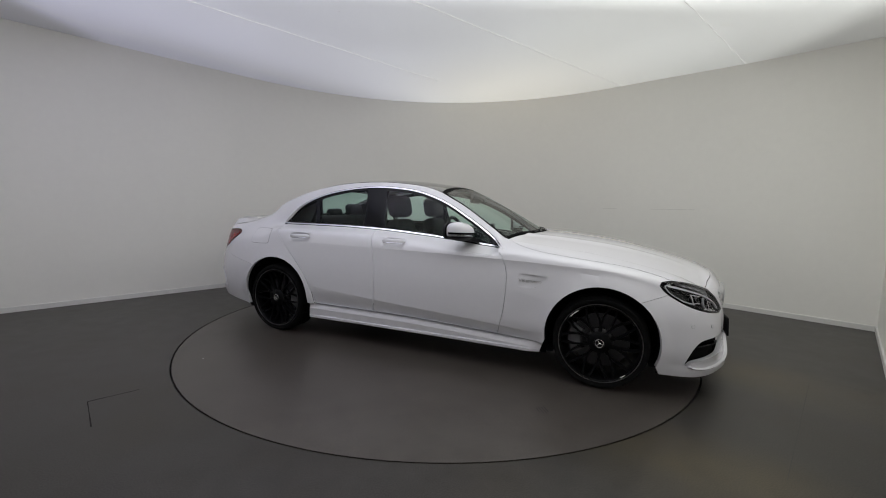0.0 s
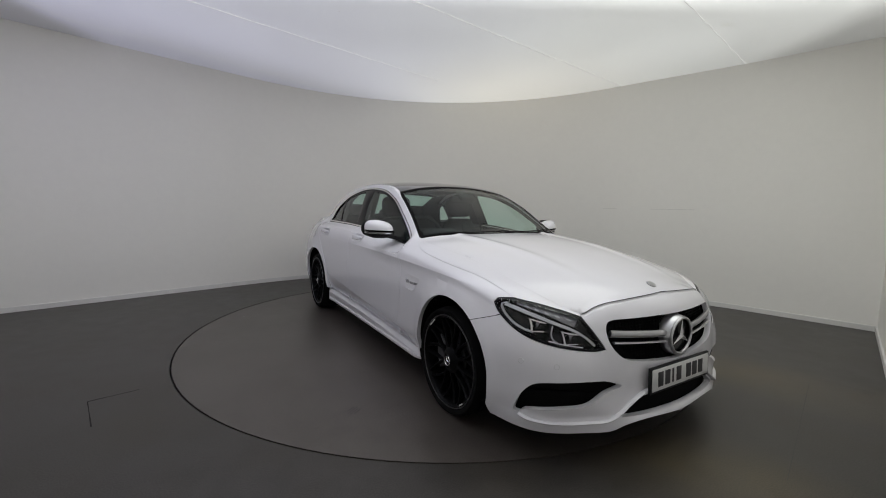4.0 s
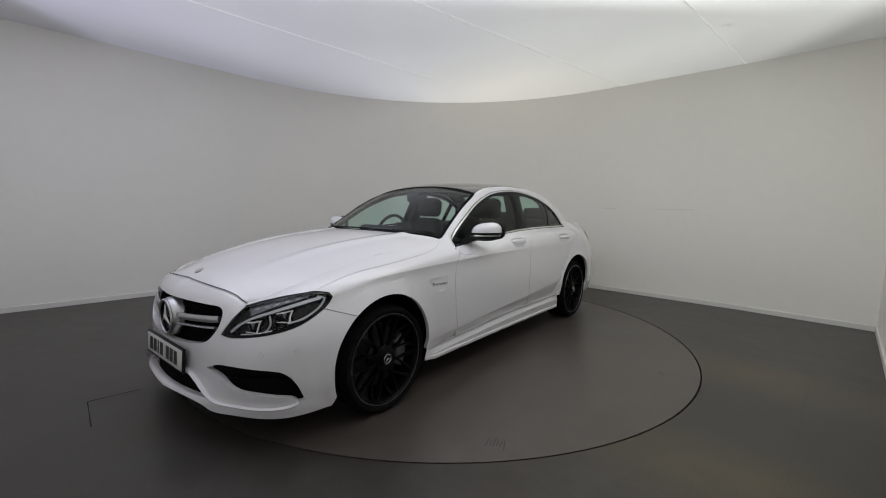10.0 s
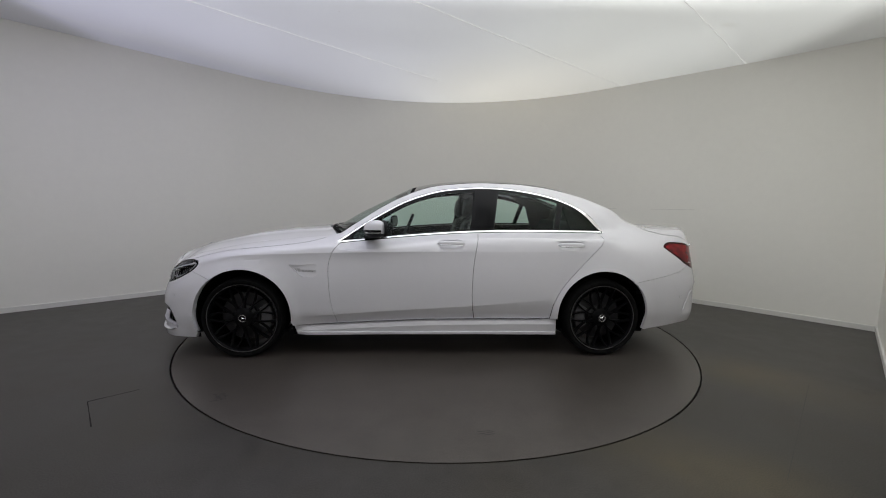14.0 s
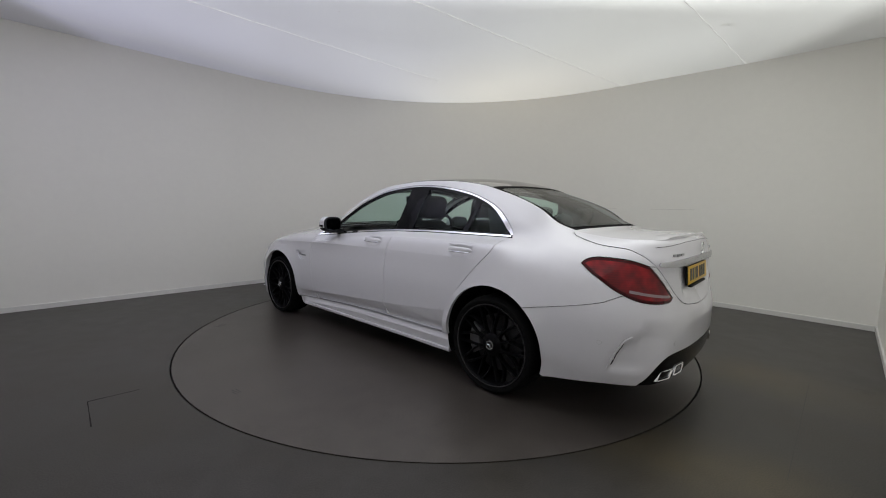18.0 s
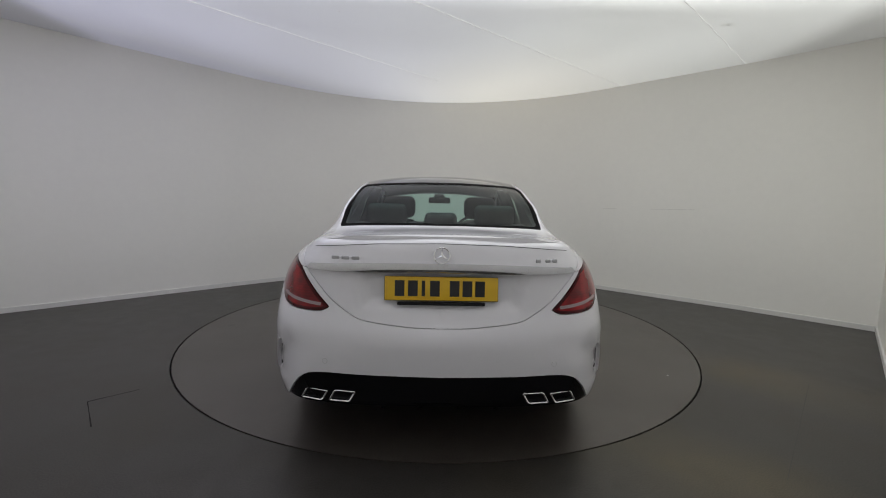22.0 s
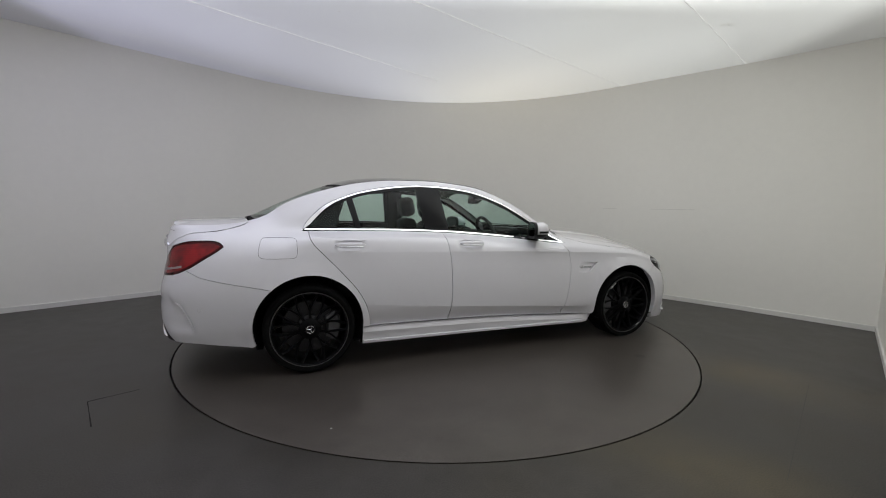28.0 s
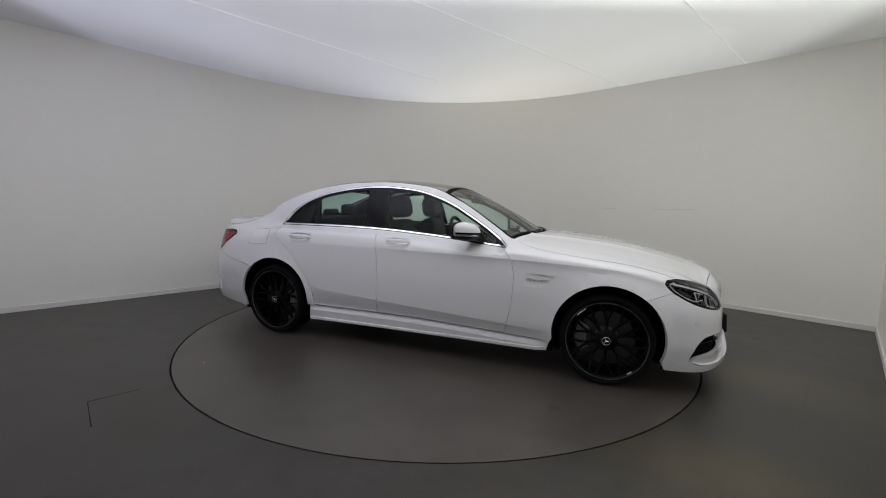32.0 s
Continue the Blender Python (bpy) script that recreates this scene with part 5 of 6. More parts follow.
# ---------------------------------------------------------------- lamps
def band(line, width):
    """A strip of even width along a line in (run, height)."""
    p = np.array(smooth_line(line, 0.02))
    t = np.gradient(p, axis=0)
    t /= np.hypot(*t.T)[:, None]
    n = np.c_[-t[:, 1], t[:, 0]] * width / 2
    return [tuple(q) for q in p + n] + [tuple(q) for q in (p - n)[::-1]]


HEAD = join_lines(smooth_line(HEAD_LOW), smooth_line(HEAD_TOP), smooth_line(HEAD_IN))
for mirror in (False, True):
    kw = dict(mirror=mirror, gap=0.0)
    lamp = flank("headlight", shrink(HEAD, 0.003), M_HOUSING, car, off=-0.045, deep=0.01, spacing=0.05, label="dark headlamp with twin lenses and white light strip", **kw)
    flank("surround", HEAD, M_GLOSS, lamp, holes=[shrink(HEAD, 0.012)], off=-0.003, deep=0.05, spacing=0.05, **kw)
    eyebrow = band([(2.318, 0.553), (2.27, 0.592), (2.20, 0.625), (2.10, 0.655), (2.0, 0.680), (1.90, 0.702), (1.82, 0.716)], 0.011)
    flank("light_strip", eyebrow, M_DRL, lamp, off=-0.012, deep=0.012, spacing=0.02, label="white daytime light strip", **kw)
    flank("light_strip", band([(1.835, 0.724), (1.80, 0.715), (1.818, 0.684), (1.865, 0.650), (1.93, 0.622), (2.0, 0.606)], 0.006), M_DRL, lamp, off=-0.012, deep=0.012, spacing=0.02, **kw)
    flank("upper_panel", join_lines(smooth_line([(2.255, 0.668), (2.14, 0.692), (2.0, 0.716), (1.87, 0.733)]), smooth_line([(1.88, 0.720), (2.0, 0.698), (2.10, 0.674), (2.22, 0.632)])), M_LAMPGREY, lamp, off=-0.02, deep=0.01, spacing=0.03, **kw)
    for f in (0.12, 0.30, 0.48, 0.66, 0.84):
        a = 2.235 - 0.35 * f, 0.656 + 0.070 * f
        flank("light_dash", [(a[0] + 0.013, a[1] - 0.006), (a[0] - 0.013, a[1] + 0.001), (a[0] - 0.013, a[1] + 0.007), (a[0] + 0.013, a[1])], M_DRL, lamp, off=-0.016, deep=0.006, spacing=0.02, **kw)
    for c_s, c_z, k in ((2.195, 0.586, 1.0), (2.020, 0.636, 0.95)):
        tl, tr, br, bl = [(c_s + k * dx, c_z + k * dz) for dx, dz in ((-0.052, 0.034), (0.042, 0.020), (0.036, -0.028), (-0.034, -0.032))]
        flank("projector", [tl, tr, br, bl], M_GLOSS, lamp, off=-0.028, deep=0.02, spacing=0.02, bulge=lambda s, z, a=c_s, c=c_z: 0.012 * np.clip(1 - ((s - a) / 0.045) ** 2 - ((z - c) / 0.035) ** 2, 0, 1), **kw)
        for p, q, dx, dz in ((tl, tr, 0.004, -0.0065), (tl, bl, 0.010, -0.002), (bl, br, 0.003, 0.005)):
            flank("reflector", [p, q, (q[0] + dx, q[1] + dz), (p[0] + dx, p[1] + dz)], M_REFLECT, lamp, off=-0.015, deep=0.013, spacing=0.02, **kw)
        flank("reflector", [(c_s - 0.012, c_z + 0.020), (c_s + 0.012, c_z + 0.016), (c_s - 0.004, c_z - 0.010)], M_LAMPGREY, lamp, off=-0.014, deep=0.004, spacing=0.02, **kw)
    flank("light_strip", band([(2.10, 0.640), (2.092, 0.605), (2.105, 0.578), (2.14, 0.556)], 0.007), M_DRL, lamp, off=-0.012, deep=0.012, spacing=0.02, **kw)
    flank("chrome_strip", band([(2.255, 0.546), (2.17, 0.556), (2.08, 0.574)], 0.006), M_REFLECT, lamp, off=-0.012, deep=0.01, spacing=0.02, **kw)
    flank("lens", shrink(HEAD, 0.008), M_LENS, lamp, off=-0.002, deep=0.003, spacing=0.045, label="clear headlamp cover", **kw)

TAIL = join_lines(smooth_line(TAIL_TOP), smooth_line(TAIL_IN), smooth_line(TAIL_LOW))
for mirror in (False, True):
    kw = dict(mirror=mirror, gap=0.0)
    lamp = flank("tail_light", shrink(TAIL, 0.003), M_DARKRED, car, off=0.001, deep=0.03, spacing=0.03, label="dark red tail lamp with brighter red bands", **kw)
    flank("red_lens", shrink(TAIL, 0.016), M_RED, lamp, off=0.0024, deep=0.005, spacing=0.025, **kw)
    flank("clear_band", band([(-2.235, 0.766), (-2.34, 0.750), (-2.44, 0.738), (-2.515, 0.731)], 0.014), M_SMOKE, lamp, off=0.0035, deep=0.004, spacing=0.02, label="clear reversing lamp band", **kw)
    # bumper details
    flank("air_slot", [(-2.155, 0.366), (-2.181, 0.433), (-2.215, 0.497), (-2.222, 0.492), (-2.188, 0.430), (-2.162, 0.363)], M_BLACK, rear_bumper, off=-0.015, deep=0.01, spacing=0.03, label="black slot beside the bumper vane", **kw)
    flank("bumper_vane", band([(-2.142, 0.350), (-2.149, 0.366), (-2.174, 0.433), (-2.217, 0.505), (-2.256, 0.533)], 0.006), M_PAINT, rear_bumper, off=0.004, deep=0.02, spacing=0.012, **kw)
    for s0, z0, own in ((1.96, 0.478, bumper), (2.12, 0.468, bumper), (-2.10, 0.49, rear_bumper), (-2.55, 0.475, rear_bumper)):
        dot = [(s0 + 0.011 * math.cos(a), z0 + 0.011 * math.sin(a)) for a in np.linspace(0, 2 * math.pi, 16, endpoint=False)]
        flank("parking_sensor", dot, M_PAINT, own, holes=[], off=-0.001 + 0.0025, deep=0.006, spacing=0.02, **kw)
        flank("sensor_ring", [(s0 + 0.0128 * math.cos(a), z0 + 0.0128 * math.sin(a)) for a in np.linspace(0, 2 * math.pi, 20, endpoint=False)], M_SENSOR, own,
              holes=[[(s0 + 0.0112 * math.cos(a), z0 + 0.0112 * math.sin(a)) for a in np.linspace(0, 2 * math.pi, 20, endpoint=False)]], off=0.0012, deep=0.003, spacing=0.02, **kw)

# fuel flap: only on the right flank
flap = smooth_line([(-1.74, 0.93), (-1.73, 0.95), (-1.70, 0.956), (-1.55, 0.956), (-1.515, 0.952), (-1.50, 0.935), (-1.498, 0.85), (-1.51, 0.825), (-1.55, 0.818), (-1.70, 0.818), (-1.735, 0.828), (-1.748, 0.855)], 0.02, True)
flank("fuel_flap", shrink(flap, 0.002), M_PAINT, car, mirror=True, off=0.0016, gap=0.0, deep=0.006, spacing=0.025)
flank("flap_gap", flap, M_GAP, car, mirror=True, holes=[shrink(flap, 0.0035)], off=0.0009, gap=0.0, deep=0.004, spacing=0.03)

# ---------------------------------------------------------------- tail
flank("chrome_strip", join_lines(smooth_line([(S_TAIL, 0.889), (yt(0.3), 0.887), (yt(0.44), 0.886)]), [(-2.44, 0.892), (-2.425, 0.900)], smooth_line([(-2.44, 0.915), (yt(0.3), 0.928), (S_TAIL, 0.932)])),
      M_STRIP, boot_lid, both=True, off=0.010, gap=0.0, deep=0.016, spacing=0.012, label="chrome strip across the boot lid")
bm = bmesh.new()
star(bm, 0.036, 0.005, Matrix.Translation(on_skin(0.0005, 0.968, 0.006, False)) @ pose(0, 0, 0, 0, 0, 180))
part("rear_emblem", bm, M_CHROME, boot_lid, "chrome three-armed ring emblem")
for y0, count, w in ((0.495, 3, 0.036), (-0.450, 1, 0.024), (-0.498, 2, 0.024)):
    for k in range(count):
        bm = bmesh.new()
        y = y0 - k * (w + 0.012)
        soft_box(bm, (0.006, w, 0.016), Matrix.Translation(on_skin(y, 0.948, 0.003, False)) @ pose(0, 0, 0, 0, 0, -8 if y > 0 else 8), 0.002, 1)
        part("badge_bar", bm, M_LETTER, boot_lid, "plain chrome badge bar")

rear_edge = edge_xy(yt(0.60), S_TAIL)
fore = [(x + 0.13 + 0.03 * max(0, 1 - (y / 0.55) ** 2), y) for x, y in rear_edge]
lip_x = lambda y: np.interp(y, [p[1] for p in rear_edge][::-1], [p[0] for p in rear_edge][::-1])
spoiler = cover("spoiler", join_lines([(x - 0.004, y) for x, y in rear_edge], fore[::-1]), M_PAINT, boot_lid, off=-0.002, gap=0.0, spacing=0.016, deep=0.017,
                shape=lambda x, y: 0.012 * np.clip(1 - (x - lip_x(np.abs(y))) / 0.14, 0, 1) ** 1.6 * np.clip((0.64 - np.abs(y)) / 0.2, 0, 1) - 0.0035 * np.clip((np.abs(y) - 0.4) / 0.1, 0, 1))

bm = bmesh.new()
seam = []
for q in np.linspace(yt(0.63), S_TAIL, 40):
    across = float(np.interp(q, S_TAB, C_TAB[:, 1]))
    seam.append(tuple(skin(q, row_at(q, float(np.interp(across, [0, 0.3, 0.63], [1.020, 1.013, 0.992]))), 0.0006)[0]))
ribbon(bm, seam + [(x, -y, z) for x, y, z in seam[::-1][1:]], 0.0014, 0.0013)
part("spoiler_joint", bm, M_BLACK, boot_lid, "dark joint line under the boot spoiler")
for sg in (1, -1):
    for cy0, cz0, wd, x0, sl in ((0.583, 0.306, 0.113, -2.358, 0.34), (0.447, 0.313, 0.106, -2.392, 0.16)):
        bm = bmesh.new()
        secs = []
        for dx, grow in ((0.03, 1.0), (-0.003, 0.98), (-0.005, 0.92), (-0.002, 0.80), (0.05, 0.78), (0.12, 0.76)):
            loop = []
            for cy, cz in ((1, 1), (-1, 1), (-1, -1), (1, -1)):
                for q in range(4):
                    a = {(1, 1): 0, (-1, 1): 90, (-1, -1): 180, (1, -1): 270}[(cy, cz)] + q * 30
                    hw, hh, r = wd / 2 - 0.013 * (1 - grow) * 4, 0.027 - 0.008 * (1 - grow) * 4, 0.008
                    y = cy * (hw - r) + r * math.cos(radians(a))
                    z = cz * (hh - r) + r * math.sin(radians(a))
                    yy = cy0 + y - z * 0.58
                    loop.append((x0 + dx + sl * (yy - cy0), sg * yy, cz0 + z))
            secs.append(loop)
        ruled(bm, secs, cap=False)
        pipe = part("tailpipe", bm, M_CHROME, car, "rectangular chrome tailpipe tip")
        bm = bmesh.new()
        bm.faces.new([bm.verts.new((p[0] - 0.03, p[1], p[2])) for p in secs[-1]])
        part("pipe_bore", bm, M_DARK, pipe, smooth=False)
for y in (-0.26, -0.09, 0.09, 0.26):
    bm = bmesh.new()
    ruled(bm, [[(-2.38, y - 0.006, 0.25), (-2.38, y + 0.006, 0.25), (-2.405, y + 0.005, 0.36), (-2.405, y - 0.005, 0.36)], [(-2.15, y - 0.006, 0.22), (-2.15, y + 0.006, 0.22), (-2.15, y + 0.005, 0.30), (-2.15, y - 0.005, 0.30)]])
    part("diffuser_fin", bm, M_GLOSS, diffuser, smooth=False)

# cowl and wipers
cover("cowl", join_lines(smooth_line([(0.94, 0.0), (0.925, 0.2), (0.86, 0.45), (0.765, 0.70)]), smooth_line([(0.70, 0.70), (0.79, 0.45), (0.85, 0.2), (0.865, 0.0)])), M_BLACK, car, off=-0.022, gap=0.0, spacing=0.05)
for y0, y1 in ((0.60, -0.02), (0.04, -0.56)):
    bm = bmesh.new()
    pts = []
    for f in np.linspace(0, 1, 12):
        y = y0 + (y1 - y0) * f
        x = 0.845 - 0.16 * (abs(y) / 0.68) ** 2 - 0.01 + 0.045 * f * (1 if y0 > 0.3 else 1)
        x = min(x, 0.865 - 0.165 * (abs(y) / 0.68) ** 2)
        pts.append((x, y, float(upper(np.array([x]), np.array([y]))[0]) + 0.007))
    ribbon(bm, pts, 0.004, 0.005)
    part("wiper", bm, M_BLACK, car)


# ---------------------------------------------------------------- handles and mirrors
def side_parts(sg):
    mir = sg < 0
    own = [o for o in car.children if o.name.split(".")[0] in ("front_door", "rear_door") and (np.mean([v.co.y for v in o.data.vertices]) * sg > 0)]
    own.sort(key=lambda o: -np.mean([v.co.x for v in o.data.vertices]))
    for door, cx in zip(own, (-0.176, -1.140)):
        bm = bmesh.new()
        secs = []
        for f in np.linspace(-1, 1, 15):
            k = (1 - abs(f) ** 4) ** 0.5
            x = cx + 0.108 * f
            base = skin(x, row_at(x, 0.905), 0.0)[0]
            y = base[1] + 0.002 + 0.018 * (1 - abs(f) ** 3)
            loop = []
            for a in np.linspace(0, 2 * math.pi, 12, endpoint=False):
                loop.append((x, sg * (y + (0.008 * k + 0.002) * math.cos(a)), 0.905 + (0.0165 * k + 0.003) * math.sin(a)))
            secs.append(loop)
        ruled(bm, secs)
        handle = part("door_handle", bm, M_PAINT, door, "white pull handle with a chrome edge")
        bm = bmesh.new()
        ribbon(bm, [(cx + 0.09 * f, sg * (skin(cx, row_at(cx, 0.9), 0.0)[0][1] + 0.028 - 0.012 * abs(f) ** 3), 0.8925) for f in np.linspace(-1, 1, 9)], 0.005, 0.0042)
        part("handle_strip", bm, M_CHROME, door, "thin chrome strip on the handle")
    # mirror
    door = own[0]
    cx, cy, cz = 0.418, 0.895, 1.010

    def shell_pt(u, w, grow=1.0):
        a, b = radians(u), radians(w)
        p = Vector((math.cos(b) * math.cos(a), math.cos(b) * math.sin(a), math.sin(b)))
        e = lambda t, k: math.copysign(abs(t) ** k, t)
        x = 0.082 * e(p.x, 0.9) * grow
        y = 0.100 * e(p.y, 0.75) * grow
        z = 0.069 * e(p.z, 0.75) * grow
        x = max(x, -0.064) - 0.28 * y
        z += 0.012 * (y / 0.108) * (1 if z > 0 else 0.3)
        z -= 0.25 * max(x, 0) * (0.4 if z > 0 else 0)
        return Vector((cx + x, sg * (cy + y), cz + z))

    def patch(nm, w0, w1, mat, grow=1.0, u0=0, u1=360, label=""):
        bm = bmesh.new()
        nu, nw = 36, 12
        g = [[bm.verts.new(shell_pt(u0 + (u1 - u0) * i / nu, w0 + (w1 - w0) * j / nw, grow)) for i in range(nu + 1)] for j in range(nw + 1)]
        for j in range(nw):
            for i in range(nu):
                bm.faces.new((g[j][i], g[j][i + 1], g[j + 1][i + 1], g[j + 1][i]))
        bmesh.ops.remove_doubles(bm, verts=bm.verts[:], dist=0.0004)
        return bm

    mirror_ob = part("door_mirror", patch("m", -22, 90, M_PAINT), M_PAINT, door, "white door mirror on a black foot")
    part("mirror_base", patch("m", -90, -21, M_BLACK), M_BLACK, mirror_ob)
    part("indicator", patch("m", -12, -2, M_GLOSS, 1.012, -80, 110), M_GLOSS, mirror_ob, "dark indicator band across the mirror")
    part("indicator_strip", patch("m", -19, -13, M_CHROME, 1.014, -70, 110), M_CHROME, mirror_ob)
    bm = bmesh.new()
    loop = [Vector((cx - 0.0935, sg * (cy + 0.088 * math.copysign(abs(math.cos(a)) ** 0.6, math.cos(a))), cz + 0.004 + 0.052 * math.copysign(abs(math.sin(a)) ** 0.6, math.sin(a)))) for a in np.linspace(0, 2 * math.pi, 28, endpoint=False)]
    loop = [Vector((p.x + 0.018 - 0.28 * (abs(p.y) - cy), p.y, p.z)) for p in loop]
    bm.faces.new([bm.verts.new(p) for p in loop])
    part("mirror_glass", bm, M_MIRROR, mirror_ob, "dimmed mirror glass", smooth=False)
    bm = bmesh.new()
    outer = [bm.verts.new((cx - 0.092, sg * (cy + 0.104 * math.copysign(abs(math.cos(a)) ** 0.72, math.cos(a))), cz + 0.004 + 0.066 * math.copysign(abs(math.sin(a)) ** 0.75, math.sin(a)))) for a in np.linspace(0, 2 * math.pi, 28, endpoint=False)]
    front_ = [bm.verts.new((cx - 0.070, v.co.y, v.co.z)) for v in outer]
    for v in outer + front_:
        v.co.x += 0.018 - 0.28 * (abs(v.co.y) - cy)
    bm.faces.new(outer)
    for i in range(28):
        bm.faces.new((outer[i], outer[(i + 1) % 28], front_[(i + 1) % 28], front_[i]))
    part("mirror_bezel", bm, M_BLACK, mirror_ob, smooth=False)
    bm = bmesh.new()
    ruled(bm, [[(0.52, sg * 0.735, 0.915), (0.40, sg * 0.738, 0.93), (0.40, sg * 0.742, 0.962), (0.52, sg * 0.735, 0.95)],
               [(0.49, sg * 0.80, 0.935), (0.39, sg * 0.80, 0.94), (0.39, sg * 0.80, 0.965), (0.49, sg * 0.80, 0.965)],
               [(0.47, sg * 0.86, 0.952), (0.38, sg * 0.86, 0.952), (0.38, sg * 0.86, 0.975), (0.47, sg * 0.86, 0.975)]])
    part("mirror_foot", bm, M_BLACK, mirror_ob)
    # lettering of the fender vent
    fender = [o for o in car.children if o.name.split(".")[0] == "fender" and np.mean([v.co.y for v in o.data.vertices]) * sg > 0][0]
    vent_y = [skin(q, row_at(q, 0.685), float(vent_shape(q, 0.685)))[0][1] for q in (1.02, 0.87)]
    lean = math.degrees(math.atan2(vent_y[0] - vent_y[1], 0.15))
    for words, size, shift, wide in (("V8", 0.036, -0.060, 1.1), ("BITURBO", 0.023, 0.024, 1.15)):
        cu = bpy.data.curves.new("lettering", "FONT")
        cu.body, cu.size, cu.extrude, cu.align_x = words, size, 0.0015, "CENTER"
        tmp = bpy.data.objects.new("tmp", cu)
        scene.collection.objects.link(tmp)
        me = bpy.data.meshes.new_from_object(tmp.evaluated_get(bpy.context.evaluated_depsgraph_get()))
        bpy.data.objects.remove(tmp)
        me.materials.clear()
        me.materials.append(M_LETTER)
        ob = new("lettering", me)
        ob.parent = fender
        ob["label"] = "silver raised lettering"
        ob.matrix_basis = (pose(0.945, sg * ((vent_y[0] + vent_y[1]) / 2 + 0.0015), 0.672, 0, 0, lean * sg) @ pose(0, 0, 0, 90, 0, 180 if sg > 0 else 0)
                           @ pose(shift, 0, 0) @ Matrix.Diagonal((wide, 1, 1, 1)))


for sg in (1, -1):
    side_parts(sg)

# ---------------------------------------------------------------- cabin
bm = bmesh.new()
ruled(bm, [[(x, -0.68, z0), (x, 0.68, z0), (x, 0.70, z0 + 0.05), (x, -0.70, z0 + 0.05)] for x, z0 in ((0.8, 0.40), (0.5, 0.24), (-0.9, 0.24), (-1.2, 0.35), (-1.25, 0.6))])
part("cabin_floor", bm, M_TRIM, car, smooth=False)
cover("headlining", join_lines(smooth_line([(0.09, 0.0), (0.09, 0.54)]), smooth_line([(0.05, 0.545), (-0.4, 0.54), (-1.0, 0.53)]), smooth_line([(-1.05, 0.52), (-1.07, 0.0)])), M_LINER, car, off=-0.035, gap=0.0, spacing=0.08, label="grey cloth headlining")
bm = bmesh.new()
soft_box(bm, (0.46, 1.36, 0.24), Matrix.Translation((0.60, 0, 0.83)), 0.06, 3, lambda c: (c.x, c.y, c.z - 0.35 * max(c.x, 0) * (c.z > 0)))
soft_box(bm, (0.12, 0.34, 0.09), Matrix.Translation((0.40, -0.36, 0.965)), 0.035, 3)
dash = part("dashboard", bm, M_TRIM, car, "black dashboard")
bm = bmesh.new()
soft_box(bm, (0.015, 0.20, 0.12), Matrix.Translation((0.39, 0, 0.985)) @ pose(0, 0, 0, 0, -12, 0), 0.006, 2)
part("screen", bm, M_GLOSS, dash)
bm = bmesh.new()
tm = Matrix.Translation((0.20, -0.37, 0.93)) @ pose(0, 0, 0, 0, 68, 0)
loops = []
for i in range(32):
    a = 2 * math.pi * i / 32
    loops.append([tm @ Vector(((0.182 + 0.016 * math.cos(b)) * math.cos(a), (0.182 + 0.016 * math.cos(b)) * math.sin(a), 0.016 * math.sin(b))) for b in np.linspace(0, 2 * math.pi, 8, endpoint=False)])
ruled(bm, loops + [loops[0]], cap=False)
soft_box(bm, (0.11, 0.34, 0.04), tm, 0.015, 2)
part("steering_wheel", bm, M_LEATHER, car, "black leather steering wheel")


def seat(y):
    bm = bmesh.new()
    soft_box(bm, (0.52, 0.50, 0.15), Matrix.Translation((-0.03, y, 0.53)) @ pose(0, 0, 0, 0, -8, 0), 0.05, 3)
    base = part("front_seat", bm, M_LEATHER, car, "black leather front seat")
    bm = bmesh.new()
    soft_box(bm, (0.15, 0.50, 0.58), Matrix.Translation((-0.335, y, 0.785)) @ pose(0, 0, 0, 0, -16, 0), 0.06, 4, lambda c: (c.x + 0.25 * c.y * c.y, c.y * (1 - 0.42 * max(c.z, 0) / 0.29), c.z))
    part("backrest", bm, M_LEATHER, base)
    bm = bmesh.new()
    soft_box(bm, (0.14, 0.29, 0.20), Matrix.Translation((-0.395, y, 1.185)) @ pose(0, 0, 0, 0, -10, 0), 0.06, 4)
    part("headrest", bm, M_LEATHER, base)
    bm = bmesh.new()
    for k in (-0.07, 0.07):
        ribbon(bm, [(-0.395, y + k, 1.02), (-0.405, y + k, 1.15)], 0.006, 0.006, Vector((1, 0, 0)))
    part("headrest_posts", bm, M_CHROME, base)


seat(0.37)
seat(-0.37)
bm = bmesh.new()
soft_box(bm, (0.50, 1.28, 0.16), Matrix.Translation((-1.0, 0, 0.53)), 0.05, 3)
bench = part("rear_bench", bm, M_LEATHER, car, "black leather rear bench")
bm = bmesh.new()
soft_box(bm, (0.16, 1.26, 0.60), Matrix.Translation((-1.30, 0, 0.79)) @ pose(0, 0, 0, 0, -22, 0), 0.06, 3)
part("backrest", bm, M_LEATHER, bench)
for y, w in ((0.36, 0.27), (0, 0.22), (-0.36, 0.27)):
    bm = bmesh.new()
    soft_box(bm, (0.09, w, 0.14 if y else 0.10), Matrix.Translation((-1.44, y, 1.135 if y else 1.10)) @ pose(0, 0, 0, 0, -12, 0), 0.04, 4)
    part("headrest", bm, M_LEATHER, bench)
    bm = bmesh.new()
    for k in (-0.06, 0.06):
        ribbon(bm, [(-1.43, y + k, 1.03), (-1.44, y + k, 1.12)], 0.005, 0.005, Vector((1, 0, 0)))
    part("headrest_posts", bm, M_CHROME, bench)
bm = bmesh.new()
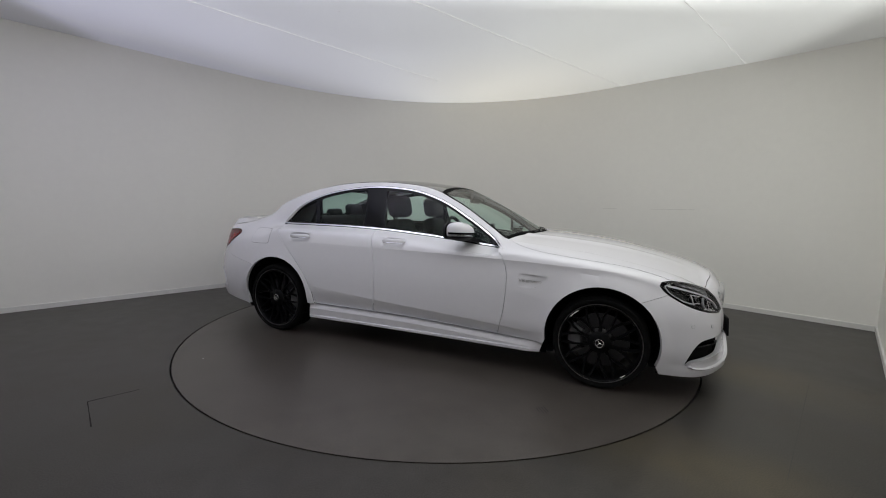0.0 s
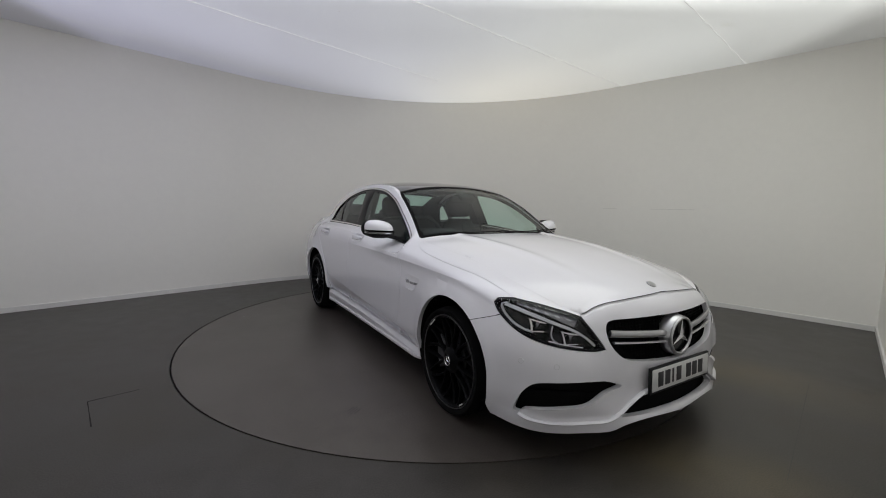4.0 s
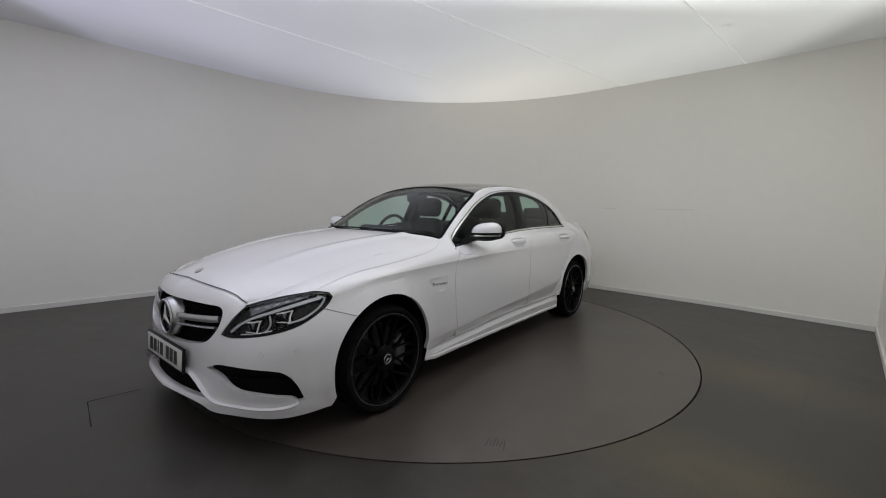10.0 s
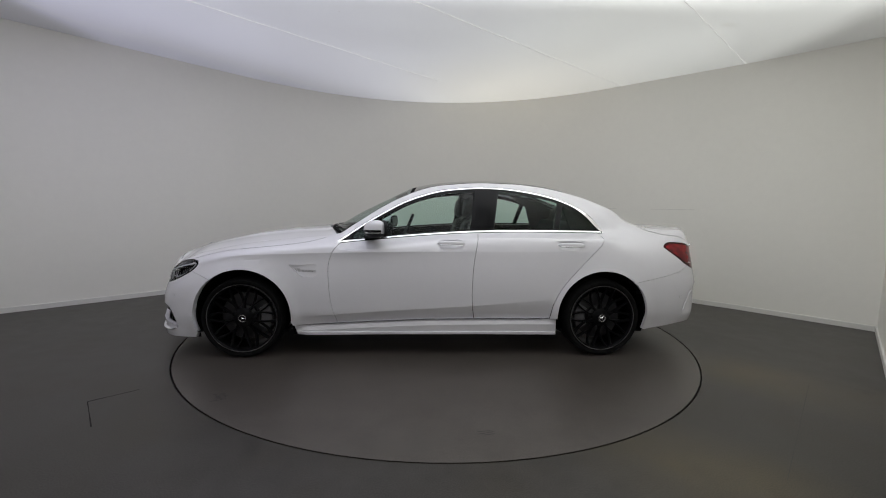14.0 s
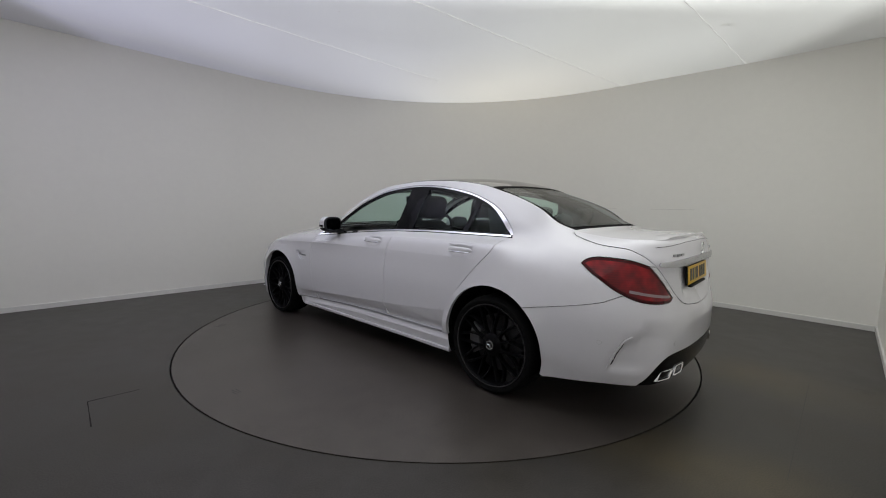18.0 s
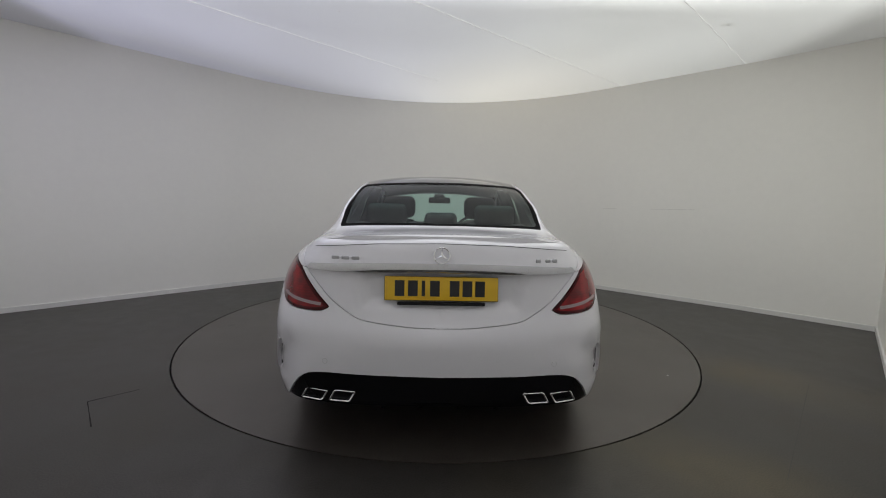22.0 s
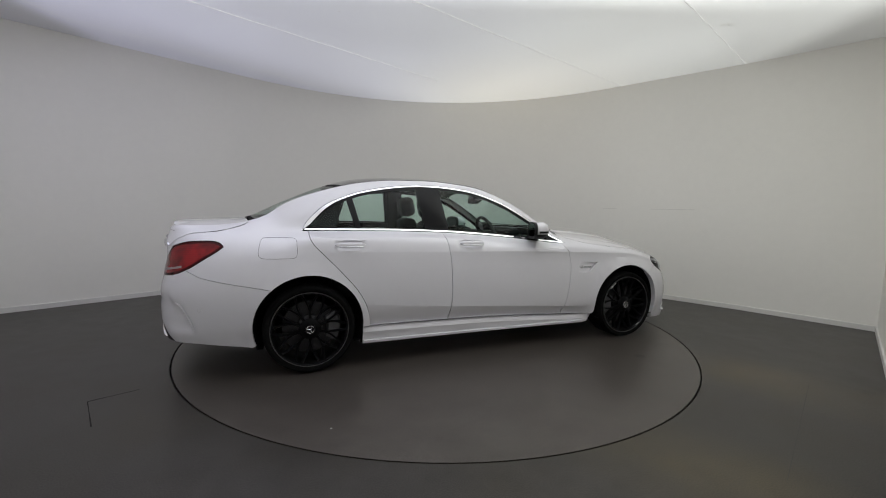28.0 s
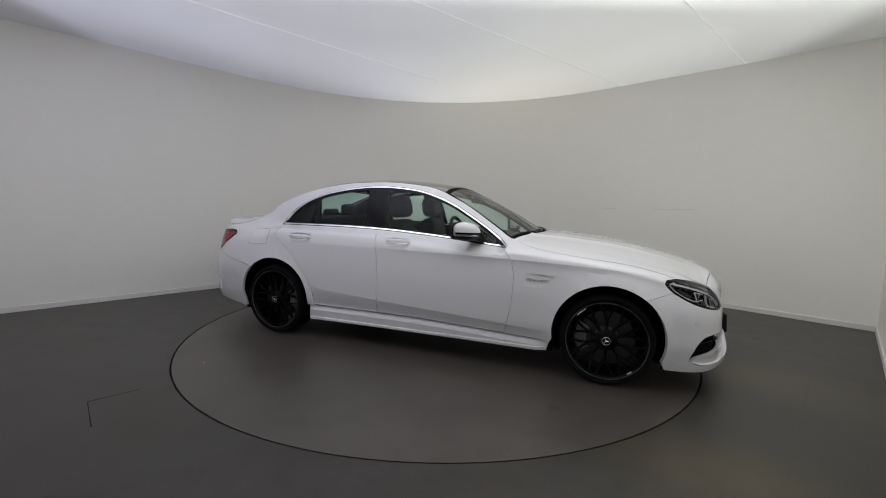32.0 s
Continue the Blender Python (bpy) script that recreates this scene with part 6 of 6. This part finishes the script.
ruled(bm, [[(x, -0.62, z), (x, 0.62, z), (x, 0.62, z - 0.03), (x, -0.62, z - 0.03)] for x, z in ((-1.36, 1.03), (-1.86, 1.045))])
part("parcel_shelf", bm, M_SHELF, car, smooth=False)
bm = bmesh.new()
soft_box(bm, (0.03, 0.23, 0.065), Matrix.Translation((0.22, 0, 1.262)) @ pose(0, 0, 0, 0, 12, 0), 0.014, 3)
soft_box(bm, (0.12, 0.11, 0.04), Matrix.Translation((0.24, 0, 1.288)) @ pose(0, 0, 0, 0, 25, 0), 0.014, 2)
part("interior_mirror", bm, M_TRIM, car)
for sg in (1, -1):
    bm = bmesh.new()
    ruled(bm, [[(-0.36, sg * 0.70, 0.95), (-0.50, sg * 0.70, 0.95), (-0.50, sg * 0.66, 0.95), (-0.36, sg * 0.66, 0.95)], [(-0.43, sg * 0.56, 1.34), (-0.55, sg * 0.56, 1.34), (-0.55, sg * 0.52, 1.34), (-0.43, sg * 0.52, 1.34)]])
    part("pillar_trim", bm, M_TRIM, car, smooth=False)
    bm = bmesh.new()
    ruled(bm, [[(-1.24, sg * 0.66, 0.96), (-1.80, sg * 0.60, 1.03), (-1.80, sg * 0.57, 1.03), (-1.24, sg * 0.63, 0.96)], [(-1.14, sg * 0.58, 1.24), (-1.40, sg * 0.57, 1.235), (-1.40, sg * 0.54, 1.235), (-1.14, sg * 0.55, 1.24)], [(-0.95, sg * 0.55, 1.33), (-1.2, sg * 0.55, 1.31), (-1.2, sg * 0.52, 1.31), (-0.95, sg * 0.52, 1.33)]])
    part("pillar_trim", bm, M_TRIM, car, smooth=False)


# ---------------------------------------------------------------- marks on floor, table and wall
def strip_mesh(bm, pts, width, z):
    """A flat worn line along points."""
    pts = [Vector(p) for p in pts]
    rows = []
    for i, p in enumerate(pts):
        d = (pts[min(i + 1, len(pts) - 1)] - pts[max(i - 1, 0)]).normalized()
        n = Vector((-d.y, d.x)) * width / 2 * random.uniform(0.6, 1.2)
        rows.append((bm.verts.new((*(p + n), z)), bm.verts.new((*(p - n), z))))
    for a, c in zip(rows, rows[1:]):
        bm.faces.new((a[0], a[1], c[1], c[0]))


def along(a, c, n):
    return [(a[0] + (c[0] - a[0]) * k / n, a[1] + (c[1] - a[1]) * k / n) for k in range(n + 1)]


random.seed(4)
bm = bmesh.new()
strip_mesh(bm, along((-1.88, -1.57), (-2.06, -1.74), 8), 0.010, 0.0012)
strip_mesh(bm, along((-2.06, -1.74), (-1.81, -2.01), 9), 0.006, 0.0012)
tagged(part("floor_cut", bm, M_SCUFF, None, smooth=False), "thin dark corner cut in the vinyl floor", "floor mark", kind="structure")
bm = bmesh.new()
strip_mesh(bm, along((2.62, -1.31), (1.58, -2.35), 16), 0.003, 0.0012)
tagged(part("floor_joint", bm, M_FAINT, None, smooth=False), "faint joint line in the vinyl floor", "floor mark", kind="structure")
for cx, cy in ((1.86, -2.35), (2.89, -1.37)):
    bm = bmesh.new()
    for k in range(5):
        o = k * 0.022
        strip_mesh(bm, along((cx - 0.06 * random.uniform(0.6, 1.2) + 0.3 * o, cy + 0.012 - o), (cx + 0.05 * random.uniform(0.5, 1.2) + 0.3 * o, cy - 0.016 - o), 3), 0.004, 0.0012)
    tagged(part("floor_scuff", bm, M_FAINT, None, smooth=False), "dark rubber scuff on the vinyl floor", "floor mark", kind="structure")
bm = bmesh.new()
run = (R0 - PLAN[-3]).normalized()
for a, c in ((-1.72, -1.52), (-1.05, -0.52)):
    base = R0 + run * a
    end = R0 + run * c
    n = Vector((run.y, -run.x)) * 0.0025
    if n.dot(-R0) < 0:
        n = -n
    bm.faces.new([bm.verts.new((*(q + n), z)) for q, z in ((base, 1.222), (end, 1.222), (end, 1.227), (base, 1.226))])
tagged(part("wall_scratch", bm, M_WALLMARK, None, smooth=False), "faint horizontal scratches on the painted wall", "wall mark", kind="structure")
# worn spots that turn with the table
for cx, cy, turn, n in ((1.45, 1.52, 20, 6), (1.26, -1.35, -60, 4), (-0.14, 2.0, 10, 3)):
    bm = bmesh.new()
    for k in range(n):
        m = pose(cx, cy, 0, 0, 0, turn) @ pose(0, k * 0.017, 0, 0, 0, random.uniform(-6, 6))
        a, c = m @ Vector((-0.05 * random.uniform(0.5, 1), 0, 0)), m @ Vector((0.05 * random.uniform(0.5, 1), 0, 0))
        strip_mesh(bm, along((a.x, a.y), (c.x, c.y), 4), 0.006, 0.0003)
    part("scuff", bm, M_FAINT, table, "dark rubber scuff", smooth=False)
bm = bmesh.new()
bmesh.ops.create_circle(bm, cap_ends=True, segments=7, radius=0.007, matrix=pose(-1.215, -1.668, 0.0004))
part("chip", bm, M_CHIP, table, "small pale chip", smooth=False)
# small blemishes of the ceiling fabric
for cx, cy, turn, n in ((-0.97, -0.08, 30, 1), (2.66, -0.02, -50, 3)):
    bm = bmesh.new()
    for k in range(n):
        m = pose(cx, cy, 0, 0, 0, turn + 14 * k)
        a, c = m @ Vector((-0.03, 0.02 * k, 0)), m @ Vector((0.03 + 0.03 * k, 0.02 * k, 0))
        strip_mesh(bm, along((a.x, a.y), (c.x, c.y), 4), 0.008, CEIL_Z - 0.003)
    tagged(part("ceiling_mark", bm, M_WALLMARK, None, smooth=False), "small grey crease in the ceiling fabric", "ceiling mark", kind="structure")


# ---------------------------------------------------------------- what moves
def motions():
    rows_table, rows_car = [], []
    for t, deg in TURN:
        a = radians(deg)
        x = -(AXIS_X * math.cos(a) - AXIS_Y * math.sin(a))
        y = -(AXIS_X * math.sin(a) + AXIS_Y * math.cos(a))
        rows_table.append((t, pose(0, 0, 0, 0, 0, deg)))
        rows_car.append((t, pose(x, y, 0, 0, 0, deg)))
    walk(table, rows_table)
    walk(car, rows_car)


motions()
